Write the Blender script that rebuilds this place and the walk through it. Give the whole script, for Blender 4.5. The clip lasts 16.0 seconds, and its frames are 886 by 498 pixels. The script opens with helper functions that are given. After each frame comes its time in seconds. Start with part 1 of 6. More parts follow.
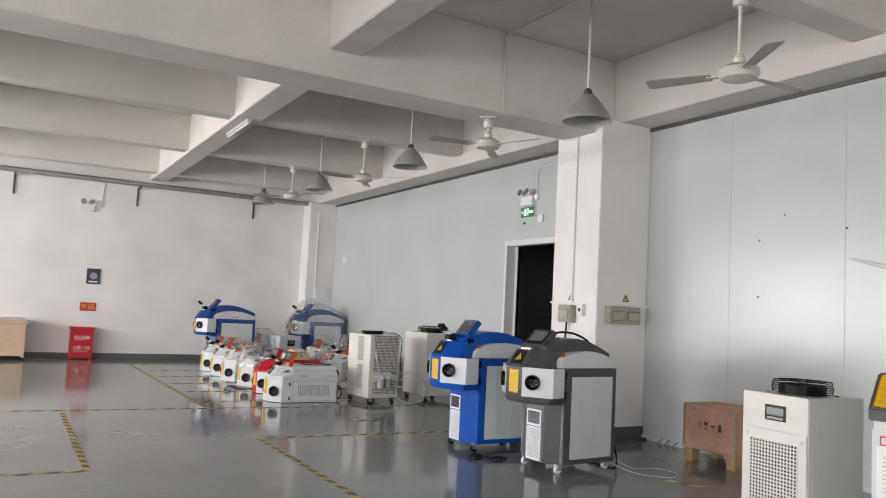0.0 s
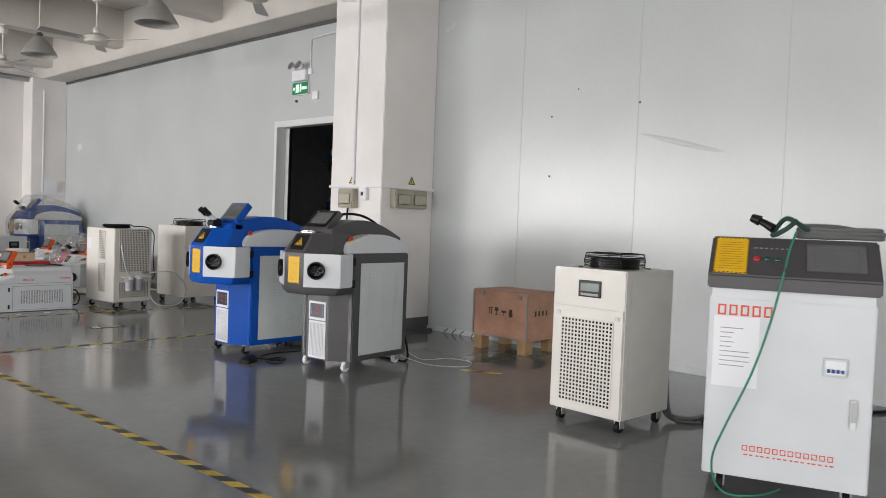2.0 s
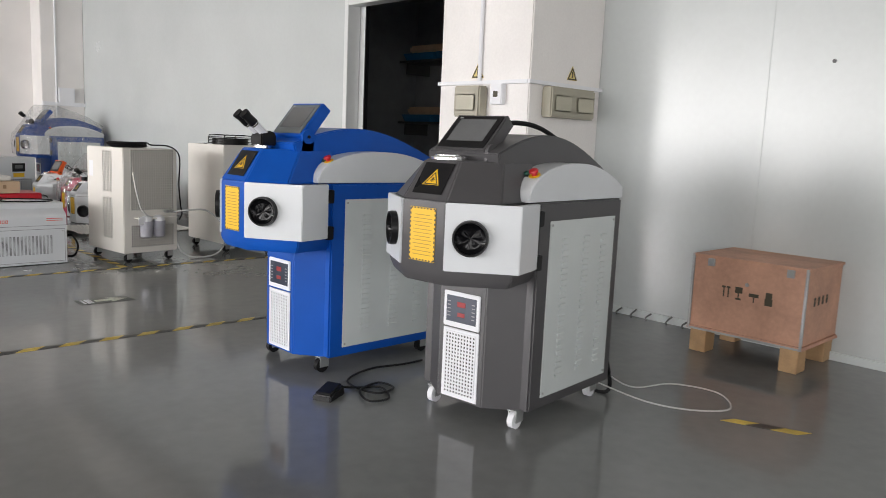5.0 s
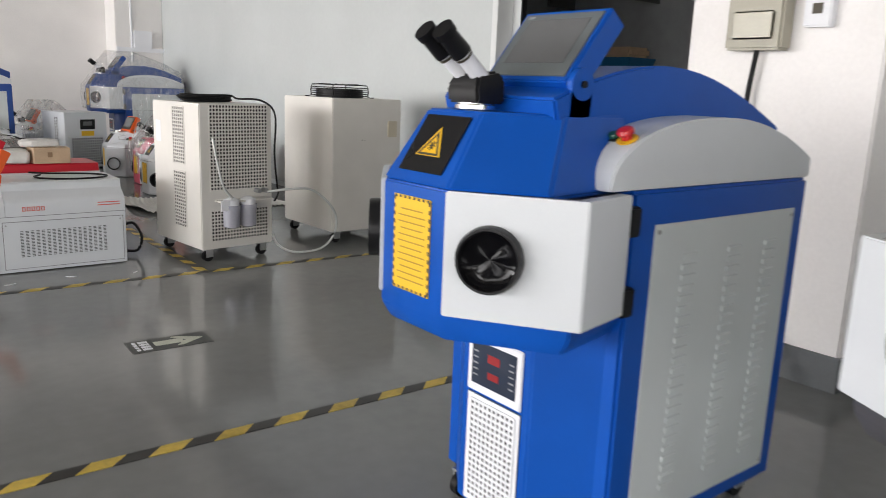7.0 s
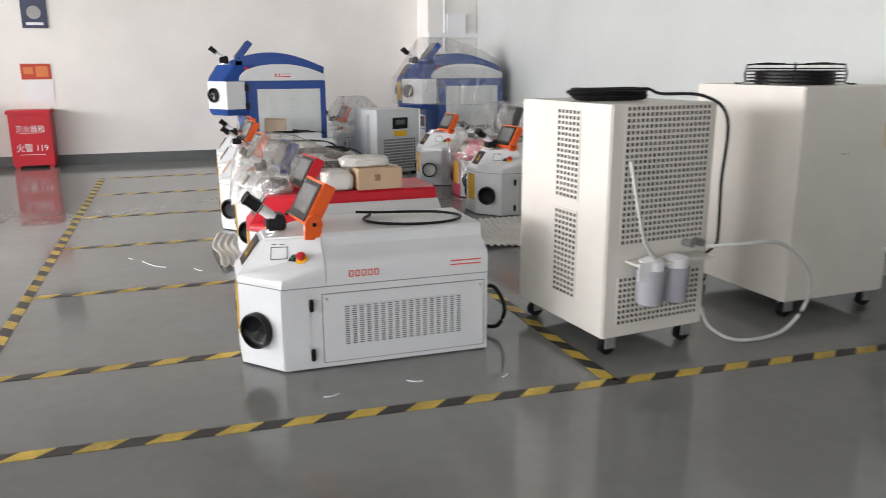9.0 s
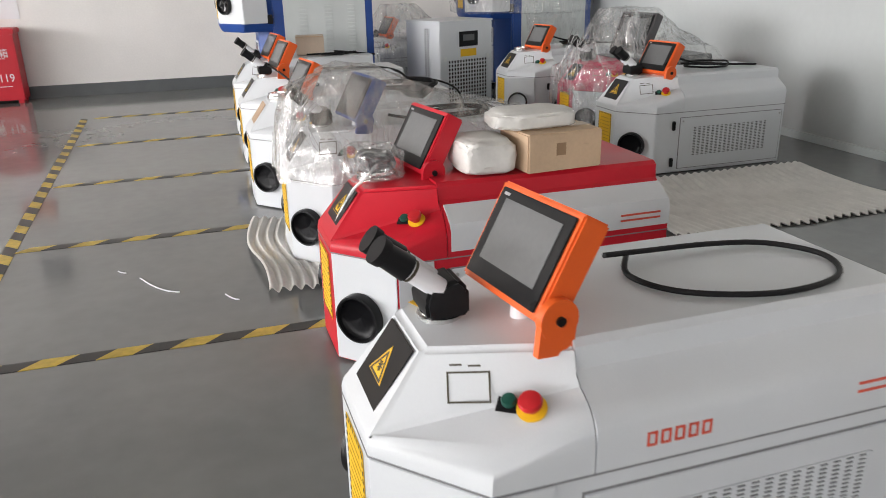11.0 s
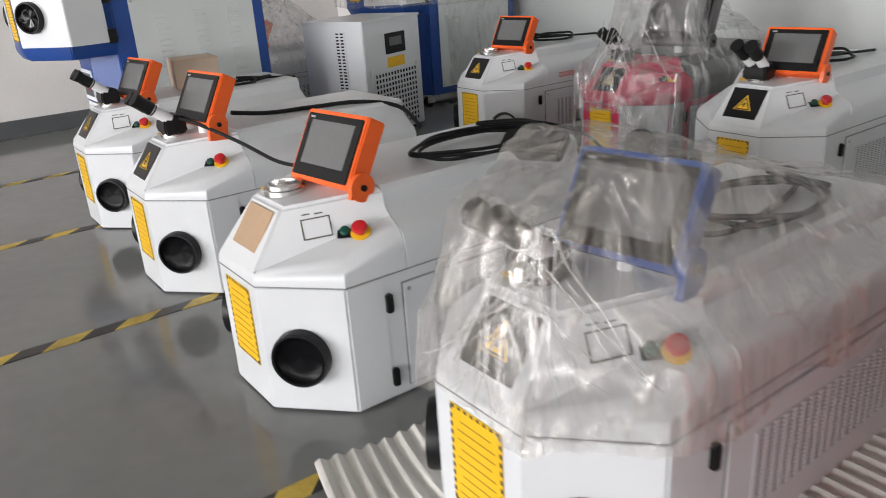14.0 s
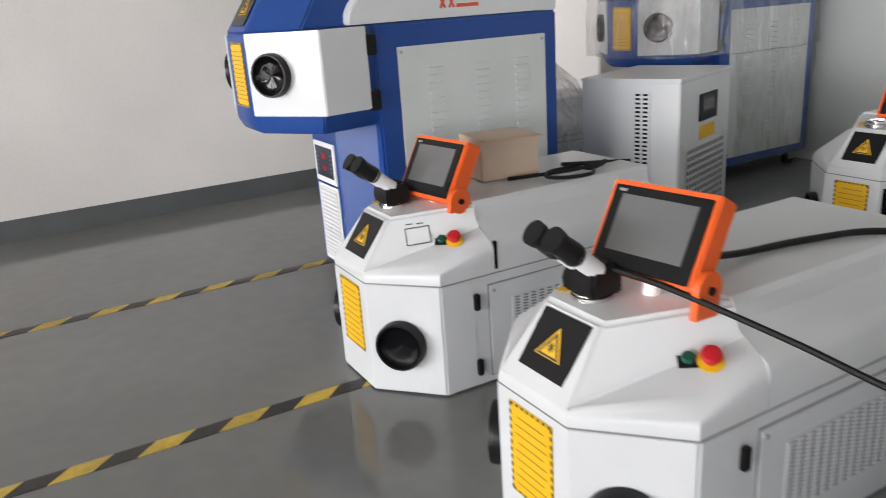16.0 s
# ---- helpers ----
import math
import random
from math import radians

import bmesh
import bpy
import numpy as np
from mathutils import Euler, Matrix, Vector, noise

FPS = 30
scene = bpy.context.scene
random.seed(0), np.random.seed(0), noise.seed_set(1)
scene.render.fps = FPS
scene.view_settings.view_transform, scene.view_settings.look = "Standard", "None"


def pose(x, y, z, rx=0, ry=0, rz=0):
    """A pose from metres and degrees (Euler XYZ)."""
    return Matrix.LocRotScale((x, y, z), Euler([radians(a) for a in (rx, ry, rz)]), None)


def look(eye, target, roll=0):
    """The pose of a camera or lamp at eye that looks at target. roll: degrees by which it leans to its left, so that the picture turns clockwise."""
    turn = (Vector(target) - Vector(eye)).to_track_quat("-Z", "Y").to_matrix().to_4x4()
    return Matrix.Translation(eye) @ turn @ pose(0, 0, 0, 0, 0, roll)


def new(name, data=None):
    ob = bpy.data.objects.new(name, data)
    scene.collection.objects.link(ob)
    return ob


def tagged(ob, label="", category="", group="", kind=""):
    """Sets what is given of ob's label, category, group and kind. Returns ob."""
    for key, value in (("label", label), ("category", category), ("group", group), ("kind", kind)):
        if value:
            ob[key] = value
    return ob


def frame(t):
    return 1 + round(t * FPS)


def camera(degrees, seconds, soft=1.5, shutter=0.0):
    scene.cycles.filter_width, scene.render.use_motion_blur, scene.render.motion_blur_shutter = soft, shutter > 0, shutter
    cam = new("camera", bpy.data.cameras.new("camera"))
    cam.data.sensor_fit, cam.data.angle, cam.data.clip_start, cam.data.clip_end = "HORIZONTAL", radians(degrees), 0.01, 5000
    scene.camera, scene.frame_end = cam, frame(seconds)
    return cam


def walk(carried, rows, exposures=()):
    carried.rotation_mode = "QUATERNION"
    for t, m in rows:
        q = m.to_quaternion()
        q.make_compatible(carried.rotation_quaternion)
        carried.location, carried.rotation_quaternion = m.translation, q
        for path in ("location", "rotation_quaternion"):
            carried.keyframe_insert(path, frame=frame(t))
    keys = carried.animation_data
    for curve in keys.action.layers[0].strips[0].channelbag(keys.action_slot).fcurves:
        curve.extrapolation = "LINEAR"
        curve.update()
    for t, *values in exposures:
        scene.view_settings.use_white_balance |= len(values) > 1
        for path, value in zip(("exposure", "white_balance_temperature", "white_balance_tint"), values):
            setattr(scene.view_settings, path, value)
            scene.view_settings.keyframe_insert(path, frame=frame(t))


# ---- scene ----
cam = camera(60.6, 16.0, soft=0.6, shutter=0.25)
PATH = [
    (0, (0.062, 0.049, 1.452), (1.05, 1.781, 1.609), 3.0),
    (0.5, (0.06, 0.195, 1.373), (1.157, 1.864, 1.476), 2.7),
    (1, (0.162, 0.431, 1.315), (1.421, 1.984, 1.357), 2.2),
    (1.5, (0.393, 0.642, 1.264), (1.808, 2.056, 1.249), 2.2),
    (2, (0.558, 0.95, 1.24), (2.036, 2.295, 1.171), 2.2),
    (2.5, (0.684, 1.344, 1.217), (2.156, 2.692, 1.094), 2.0),
    (3, (0.923, 1.765, 1.198), (2.369, 3.136, 1.021), 1.9),
    (5.5, (2.46, 4.168, 1.186), (3.825, 5.596, 0.875), 2.6),
    (6, (2.693, 4.664, 1.161), (4.027, 6.112, 0.81), 2.6),
    (6.5, (2.901, 5.159, 1.157), (4.188, 6.641, 0.771), 2.6),
    (7, (3.048, 5.679, 1.164), (4.266, 7.21, 0.748), 2.3),
    (7.5, (3.201, 6.203, 1.172), (4.313, 7.807, 0.739), 1.8),
    (8, (3.309, 6.722, 1.148), (4.27, 8.419, 0.703), 1.0),
    (8.5, (3.333, 7.241, 1.178), (4.119, 9.021, 0.713), 0.4),
    (9, (3.295, 7.812, 1.155), (3.901, 9.659, 0.684), -0.2),
    (9.5, (3.257, 8.354, 1.13), (3.75, 10.228, 0.632), -0.5),
    (12, (3.17, 10.46, 1.031), (3.853, 12.174, 0.258), -2.4),
    (12.5, (3.092, 10.788, 1.024), (3.852, 12.47, 0.254), -3.2),
    (13, (3.019, 11.168, 1.035), (3.923, 12.78, 0.27), -3.9),
    (13.5, (2.924, 11.463, 1.023), (3.965, 12.996, 0.272), -3.6),
    (14, (2.878, 11.867, 1.031), (3.959, 13.385, 0.305), -3.8),
    (14.5, (2.816, 12.227, 1.03), (3.891, 13.762, 0.333), -3.8),
    (15, (2.771, 12.649, 1.063), (3.816, 14.222, 0.405), -4.0),
    (15.5, (2.777, 13.056, 1.056), (3.778, 14.666, 0.418), -3.9),
    (16, (2.75, 13.454, 1.061), (3.666, 15.121, 0.444), -4.0),
]
walk(cam, [(t, look(eye, target, roll)) for t, eye, target, roll in PATH],
     [(0, -0.13), (2.0, -0.18), (3.2, -0.12), (5.5, 0.12), (7.0, 0.2), (8.0, 0.34), (8.5, 0.42), (9.5, 0.30), (12.0, 0.28), (13.0, 0.18), (14.0, 0.15), (14.5, 0.07), (16.0, 0.14)])

# ---- world, sun, windows' light ----
world = bpy.data.worlds.new("sky")
scene.world = world
world.use_nodes = True
wn = world.node_tree
sky = wn.nodes.new("ShaderNodeTexSky")
sky.sky_type, sky.sun_disc = "NISHITA", False
sky.sun_elevation, sky.sun_rotation = radians(42), radians(250)
wn.links.new(sky.outputs[0], wn.nodes["Background"].inputs[0])
wn.nodes["Background"].inputs[1].default_value = 0.12

sun = new("sun", bpy.data.lights.new("sun", "SUN"))
sun.data.energy, sun.data.angle, sun.data.color = 1.2, radians(12), (1.0, 0.96, 0.9)
sun.matrix_world = look((-20, 5, 18), (0, 5, 0))

# ---- room sizes ----
XR, XL, YF, YB, ZS = 6.95, -9.0, 18.0, -6.0, 4.65
WALLH = 3.82


def window_light(name, eye, target, w, h, watts, col=(1.0, 0.973, 0.972)):
    lamp = new(name, bpy.data.lights.new(name, "AREA"))
    lamp.data.shape, lamp.data.size, lamp.data.size_y = "RECTANGLE", w, h
    lamp.data.energy, lamp.data.color = watts, col
    lamp.matrix_world = look(eye, target)
    return lamp


WIN_Y = [-3.6, 0.4, 4.4, 8.4, 12.4, 16.2]
for wy, watts in zip(WIN_Y, (170, 190, 260, 325, 460, 600)):
    window_light("window_light", (XL + 0.06, wy, 2.15), (XL + 2, wy, 2.15), 3.0, 2.2, watts)
WIN_X = [-6.4, -2.2, 2.2, 5.0]
for wx in WIN_X[:3]:
    window_light("window_light", (wx, YB + 0.06, 2.15), (wx, YB + 2, 2.15), 3.0, 2.2, 145)


# ---- materials ----
def mat(name, col, rough=0.5, metal=0.0, var=0.06, scale=5.0, fine=90.0, bump=0.0, rvar=0.08, coat=0.0, spec=0.5, stain=None):
    m = bpy.data.materials.new(name)
    m.use_nodes = True
    nt = m.node_tree
    L = nt.links.new
    b = nt.nodes["Principled BSDF"]
    co = nt.nodes.new("ShaderNodeTexCoord")
    n1 = nt.nodes.new("ShaderNodeTexNoise")
    n1.inputs["Scale"].default_value, n1.inputs["Detail"].default_value = scale, 5
    n2 = nt.nodes.new("ShaderNodeTexNoise")
    n2.inputs["Scale"].default_value, n2.inputs["Detail"].default_value = fine, 2
    for n in (n1, n2):
        L(co.outputs["Object"], n.inputs["Vector"])
    r = nt.nodes.new("ShaderNodeValToRGB")
    dark = [c * (1 - 2.2 * var) for c in col]
    light = [min(1, c * (1 + var)) for c in col]
    if stain:
        dark = stain
    r.color_ramp.elements[0].position, r.color_ramp.elements[1].position = 0.3, 0.72
    r.color_ramp.elements[0].color, r.color_ramp.elements[1].color = (*dark, 1), (*light, 1)
    mx = nt.nodes.new("ShaderNodeMath")
    mx.operation = "MULTIPLY_ADD"
    mx.inputs[1].default_value = 0.25
    L(n2.outputs["Fac"], mx.inputs[0])
    sc = nt.nodes.new("ShaderNodeMath")
    sc.operation = "MULTIPLY"
    sc.inputs[1].default_value = 0.78
    L(n1.outputs["Fac"], sc.inputs[0])
    L(sc.outputs[0], mx.inputs[2])
    L(mx.outputs[0], r.inputs["Fac"])
    L(r.outputs["Color"], b.inputs["Base Color"])
    rr = nt.nodes.new("ShaderNodeMapRange")
    rr.inputs["To Min"].default_value, rr.inputs["To Max"].default_value = max(0.02, rough - rvar), min(1, rough + rvar)
    L(n1.outputs["Fac"], rr.inputs["Value"])
    L(rr.outputs[0], b.inputs["Roughness"])
    b.inputs["Metallic"].default_value = metal
    b.inputs["Specular IOR Level"].default_value = spec
    b.inputs["Coat Weight"].default_value = coat
    if bump:
        bp = nt.nodes.new("ShaderNodeBump")
        bp.inputs["Strength"].default_value, bp.inputs["Distance"].default_value = bump, 0.003
        L(n2.outputs["Fac"], bp.inputs["Height"])
        L(bp.outputs[0], b.inputs["Normal"])
    return m


def film_mat(name, low, high, tint=(0.95, 0.95, 0.95), gloss=0.6, haze=(0.85, 0.85, 0.85)):
    """Clear wrapping film: mostly see-through, glossy in the creases."""
    m = bpy.data.materials.new(name)
    m.use_nodes = True
    nt = m.node_tree
    L = nt.links.new
    nt.nodes.remove(nt.nodes["Principled BSDF"])
    out = nt.nodes["Material Output"]
    tr = nt.nodes.new("ShaderNodeBsdfTransparent")
    tr.inputs["Color"].default_value = (*tint, 1)
    gl = nt.nodes.new("ShaderNodeBsdfGlossy")
    gl.inputs["Roughness"].default_value = 0.16
    df = nt.nodes.new("ShaderNodeBsdfDiffuse")
    df.inputs["Color"].default_value = (*haze, 1)
    add = nt.nodes.new("ShaderNodeMixShader")
    add.inputs[0].default_value = 1 - gloss
    L(gl.outputs[0], add.inputs[1])
    L(df.outputs[0], add.inputs[2])
    co = nt.nodes.new("ShaderNodeTexCoord")
    n = nt.nodes.new("ShaderNodeTexNoise")
    n.inputs["Scale"].default_value, n.inputs["Detail"].default_value, n.inputs["Distortion"].default_value = 9, 8, 1.6
    mp = nt.nodes.new("ShaderNodeMapping")
    mp.inputs["Scale"].default_value, mp.inputs["Rotation"].default_value = (1.7, 1.7, 0.45), (0.25, 0.2, 0.3)
    L(co.outputs["Object"], mp.inputs["Vector"])
    L(mp.outputs[0], n.inputs["Vector"])
    r = nt.nodes.new("ShaderNodeMapRange")
    r.inputs["From Min"].default_value, r.inputs["From Max"].default_value = 0.46, 0.70
    r.inputs["To Min"].default_value, r.inputs["To Max"].default_value = low, high
    L(n.outputs["Fac"], r.inputs["Value"])
    bp = nt.nodes.new("ShaderNodeBump")
    bp.inputs["Strength"].default_value, bp.inputs["Distance"].default_value = 1.0, 0.02
    L(n.outputs["Fac"], bp.inputs["Height"])
    L(bp.outputs[0], gl.inputs["Normal"])
    L(bp.outputs[0], df.inputs["Normal"])
    mix = nt.nodes.new("ShaderNodeMixShader")
    L(r.outputs[0], mix.inputs[0])
    L(tr.outputs[0], mix.inputs[1])
    L(add.outputs[0], mix.inputs[2])
    L(mix.outputs[0], out.inputs["Surface"])
    return m


def glow(name, col, power):
    m = mat(name, col, 0.4)
    b = m.node_tree.nodes["Principled BSDF"]
    b.inputs["Emission Color"].default_value, b.inputs["Emission Strength"].default_value = (*col, 1), power
    return m


FLOOR = mat("grey_epoxy", (0.212, 0.219, 0.215), 0.10, var=0.10, scale=0.7, fine=14, rvar=0.05, spec=0.36)
PLASTER = mat("white_plaster", (0.82, 0.80, 0.785), 0.85, var=0.05, scale=1.3, fine=60, bump=0.12)
SLAB = mat("painted_concrete", (0.66, 0.63, 0.59), 0.85, var=0.07, scale=0.9, fine=45, bump=0.15)
PANEL = mat("grey_white_sandwich_panel", (0.54, 0.573, 0.573), 0.25, var=0.03, scale=1.1, fine=25, rvar=0.05, bump=0.03)
SKIRT = mat("grey_skirting_paint", (0.10, 0.108, 0.112), 0.5, var=0.1)
ALU = mat("white_aluminium", (0.68, 0.7, 0.7), 0.38, var=0.03)
STEEL = mat("galvanised_steel", (0.42, 0.43, 0.43), 0.42, 0.7, var=0.1)
DARKST = mat("dark_steel", (0.1, 0.1, 0.1), 0.5, 0.3, var=0.1)
# wall grey with the next room's dimness mixed into the colour
DARKWALL = mat("wall_darkened_for_dimness", (0.30, 0.31, 0.32), 0.7, var=0.08)
WHITE = mat("white_powder_coat", (0.635, 0.66, 0.685), 0.30, var=0.025, fine=260, bump=0.05, rvar=0.05)
CREAM = mat("cream_powder_coat", (0.72, 0.70, 0.655), 0.36, var=0.03, fine=260, bump=0.05)
LGREY = mat("light_grey_panel", (0.60, 0.64, 0.64), 0.38, var=0.03, fine=240, bump=0.04)
BLUE = mat("bright_blue_powder_coat", (0.004, 0.080, 0.42), 0.36, var=0.06, fine=240, bump=0.05, spec=0.26)
NAVY = mat("navy_blue_powder_coat", (0.012, 0.060, 0.27), 0.36, var=0.06, fine=240, bump=0.05)
GREY = mat("dark_grey_powder_coat", (0.070, 0.068, 0.072), 0.42, var=0.06, fine=240, bump=0.05)
RED = mat("red_powder_coat", (0.54, 0.011, 0.026), 0.36, var=0.05, fine=240, bump=0.05, spec=0.35)
PINK = mat("pink_red_paint", (0.55, 0.04, 0.10), 0.4, var=0.06)
ORANGE = mat("orange_powder_coat", (0.82, 0.125, 0.018), 0.38, var=0.04, fine=240, bump=0.04)
BLACK = mat("black_plastic", (0.010, 0.010, 0.011), 0.34, var=0.1, spec=0.22)
RUBBER = mat("black_rubber", (0.011, 0.011, 0.012), 0.5, var=0.15, fine=120, spec=0.18)
# near-black paint for plates that stand in for shade inside holes and gaps
HOLESHADE = mat("black_for_inside_shade", (0.005, 0.005, 0.006), 0.5, var=0.2, spec=0.15)
SEAM = mat("seam_gap", (0.22, 0.22, 0.23), 0.7)
# dark grey that carries the slots' shade in its colour
SLOT = mat("painted_slot_shade", (0.045, 0.047, 0.05), 0.6, var=0.1)
NAVYP = mat("dark_blue_panel", (0.016, 0.026, 0.05), 0.3, var=0.06)
DULLSLEEVE = mat("dull_black_sleeve", (0.004, 0.004, 0.005), 0.28, var=0.2, spec=0.10)
SLEEVE = mat("glossy_black_sleeve", (0.003, 0.003, 0.004), 0.08, var=0.2, spec=0.16)
GLASSG = mat("grey_bezel", (0.13, 0.145, 0.15), 0.3, var=0.05)
SCREEN = mat("unlit_screen", (0.135, 0.138, 0.142), 0.22, var=0.05)
BEZEL = mat("black_bezel", (0.012, 0.012, 0.013), 0.3, var=0.06, spec=0.18)
YELLOW = mat("yellow_label", (0.80, 0.47, 0.012), 0.5, var=0.04)
TAPEY = mat("worn_yellow_tape", (0.64, 0.46, 0.07), 0.45, var=0.24, scale=7, fine=45)
TAPEB = mat("worn_black_tape", (0.024, 0.024, 0.023), 0.42, var=0.3, scale=9, fine=60)
INK = mat("dark_print", (0.06, 0.05, 0.03), 0.6)
GREYINK = mat("grey_print", (0.33, 0.33, 0.34), 0.6)
REDINK = mat("red_print", (0.68, 0.09, 0.05), 0.5)
BTNRED = mat("red_button", (0.50, 0.014, 0.02), 0.3)
BTNGRN = mat("green_button", (0.008, 0.075, 0.052), 0.3)
PALEY = mat("faded_yellow", (0.72, 0.58, 0.22), 0.55, var=0.08)
PAPER = mat("white_paper", (0.78, 0.79, 0.82), 0.7, var=0.02)
CARD = mat("brown_cardboard", (0.58, 0.42, 0.28), 0.75, var=0.08, scale=7)
PLY = mat("reddish_plywood", (0.60, 0.34, 0.235), 0.6, var=0.14, scale=4, fine=40, bump=0.08)
PINE = mat("pine_batten", (0.52, 0.33, 0.17), 0.65, var=0.12, scale=8)
WOODTOP = mat("bench_wood", (0.60, 0.45, 0.30), 0.55, var=0.08)
FOAM = mat("white_foam_sheet", (0.70, 0.69, 0.66), 0.6, var=0.06, scale=12, bump=0.1)
FILM = film_mat("clear_film", 0.19, 0.68, gloss=0.45, haze=(0.66, 0.63, 0.58))
FILM2 = film_mat("thick_film", 0.16, 0.72)
CREASE = film_mat("gathered_film", 0.45, 0.95, gloss=0.35)
FILM4 = film_mat("loose_clear_film", 0.16, 0.74, gloss=0.62)
FILM3 = film_mat("stretch_film", 0.10, 0.40)
EXITG = glow("green_exit_face", (0.01, 0.20, 0.085), 0.16)
EXITW = glow("lit_pictogram", (0.75, 1.0, 0.85), 0.35)
LEDRED = glow("red_digits", (0.25, 0.01, 0.012), 0.12)
GREENC = mat("green_hose", (0.03, 0.22, 0.13), 0.4)
GREYC = mat("grey_hose", (0.13, 0.135, 0.135), 0.45)
CLEARC = mat("milky_hose", (0.50, 0.51, 0.50), 0.25)
BLUEP = mat("blue_plastic", (0.02, 0.16, 0.33), 0.4)
BOXG = mat("olive_grey_box", (0.36, 0.34, 0.27), 0.45)
FANW = mat("cream_fan_paint", (0.62, 0.60, 0.54), 0.4)
BLADE = mat("dull_blade", (0.36, 0.35, 0.34), 0.45)
SHADE = mat("dull_alu_shade", (0.40, 0.39, 0.37), 0.48, 0.25, var=0.08)
FILTER = mat("smoky_filter", (0.40, 0.40, 0.45), 0.15, var=0.08)
BROWNP = mat("brown_film", (0.44, 0.30, 0.19), 0.45)
CHROME = mat("chrome", (0.7, 0.7, 0.7), 0.2, 1.0)


# ---- mesh helpers ----
def box(bm, x0, x1, y0, y1, z0, z1, m=None):
    v = [bm.verts.new((x, y, z)) for z in (z0, z1) for x, y in ((x0, y0), (x1, y0), (x1, y1), (x0, y1))]
    for f in ((3, 2, 1, 0), (4, 5, 6, 7), (0, 1, 5, 4), (1, 2, 6, 5), (2, 3, 7, 6), (3, 0, 4, 7)):
        bm.faces.new([v[i] for i in f])
    if m is not None:
        for w in v:
            w.co = m @ w.co
    return bm


def slab(bm, m, w, h, d, lift=0.0):
    """A plate w by h on the plane of m, standing d out from it."""
    return box(bm, -w / 2, w / 2, -h / 2, h / 2, lift, lift + d, m)


def loft(bm, rings, cap=True):
    rv = [[bm.verts.new(p) for p in ring] for ring in rings]
    n = len(rv[0])
    for a, b in zip(rv, rv[1:]):
        for i in range(n):
            bm.faces.new((a[i], a[(i + 1) % n], b[(i + 1) % n], b[i]))
    if cap:
        bm.faces.new(rv[0][::-1])
        bm.faces.new(rv[-1])
    return bm


def prism(bm, poly, z0, z1):
    return loft(bm, [[(x, y, z0) for x, y in poly], [(x, y, z1) for x, y in poly]])


def arch(bm, prof, y0, y1):
    """Extrude an x, z outline along y."""
    return loft(bm, [[(x, y0, z) for x, z in prof], [(x, y1, z) for x, z in prof]])


def lathe(bm, prof, m, n=24):
    rings = [[m @ Vector((r * math.cos(2 * math.pi * i / n), r * math.sin(2 * math.pi * i / n), z)) for i in range(n)] for r, z in prof]
    return loft(bm, rings)


def face(p, u, v):
    u, v = Vector(u).normalized(), Vector(v)
    v = (v - u * v.dot(u)).normalized()
    w = u.cross(v)
    m = Matrix((u, v, w)).transposed().to_4x4()
    m.translation = Vector(p)
    return m


def rod(bm, a, b, r0, r1=None, n=14):
    a, b = Vector(a), Vector(b)
    m = (b - a).to_track_quat("Z", "Y").to_matrix().to_4x4()
    m.translation = a
    r1 = r0 if r1 is None else r1
    return lathe(bm, [(r0, 0), (r1, (b - a).length)], m, n)


def tube(bm, pts, r, n=8, sub=6):
    pts = [Vector(p) for p in pts]
    out = []
    for i in range(len(pts) - 1):
        p0, p1, p2, p3 = pts[max(i - 1, 0)], pts[i], pts[i + 1], pts[min(i + 2, len(pts) - 1)]
        for s in range(sub):
            t = s / sub
            out.append(0.5 * (2 * p1 + (p2 - p0) * t + (2 * p0 - 5 * p1 + 4 * p2 - p3) * t * t + (3 * p1 - p0 - 3 * p2 + p3) * t ** 3))
    out.append(pts[-1])
    rings = []
    for i, p in enumerate(out):
        d = (out[min(i + 1, len(out) - 1)] - out[max(i - 1, 0)]).normalized()
        ref = Vector((0, 0, 1)) if abs(d.z) < 0.9 else Vector((1, 0, 0))
        u = d.cross(ref).normalized()
        v = d.cross(u)
        rings.append([p + r * (u * math.cos(2 * math.pi * k / n) + v * math.sin(2 * math.pi * k / n)) for k in range(n)])
    return loft(bm, rings)


def coil(cx, cy, z, rx, ry, turns, rise=0.006, seed=1, n=10):
    rnd = random.Random(seed)
    return [(cx + rx * (1 + rnd.uniform(-0.12, 0.12)) * math.cos(2 * math.pi * i / n), cy + ry * (1 + rnd.uniform(-0.12, 0.12)) * math.sin(2 * math.pi * i / n), z + rise * (i // n) * 1.8 + rnd.uniform(0, 0.004)) for i in range(int(turns * n))]


def lattice(bm, m, w, h, nu, nv, bar=0.45, d=0.004, ubar=None):
    """A perforated sheet on m: bars both ways leave nu by nv holes."""
    pu, pv = w / nu, h / nv
    ub = bar if ubar is None else ubar
    for i in range(nu + 1):
        x = -w / 2 + i * pu
        box(bm, x - pu * ub / 2, x + pu * ub / 2, -h / 2, h / 2, 0, d, m)
    for j in range(nv + 1):
        y = -h / 2 + j * pv
        box(bm, -w / 2, w / 2, y - pv * bar / 2, y + pv * bar / 2, 0, d - 0.0006, m)
    return bm


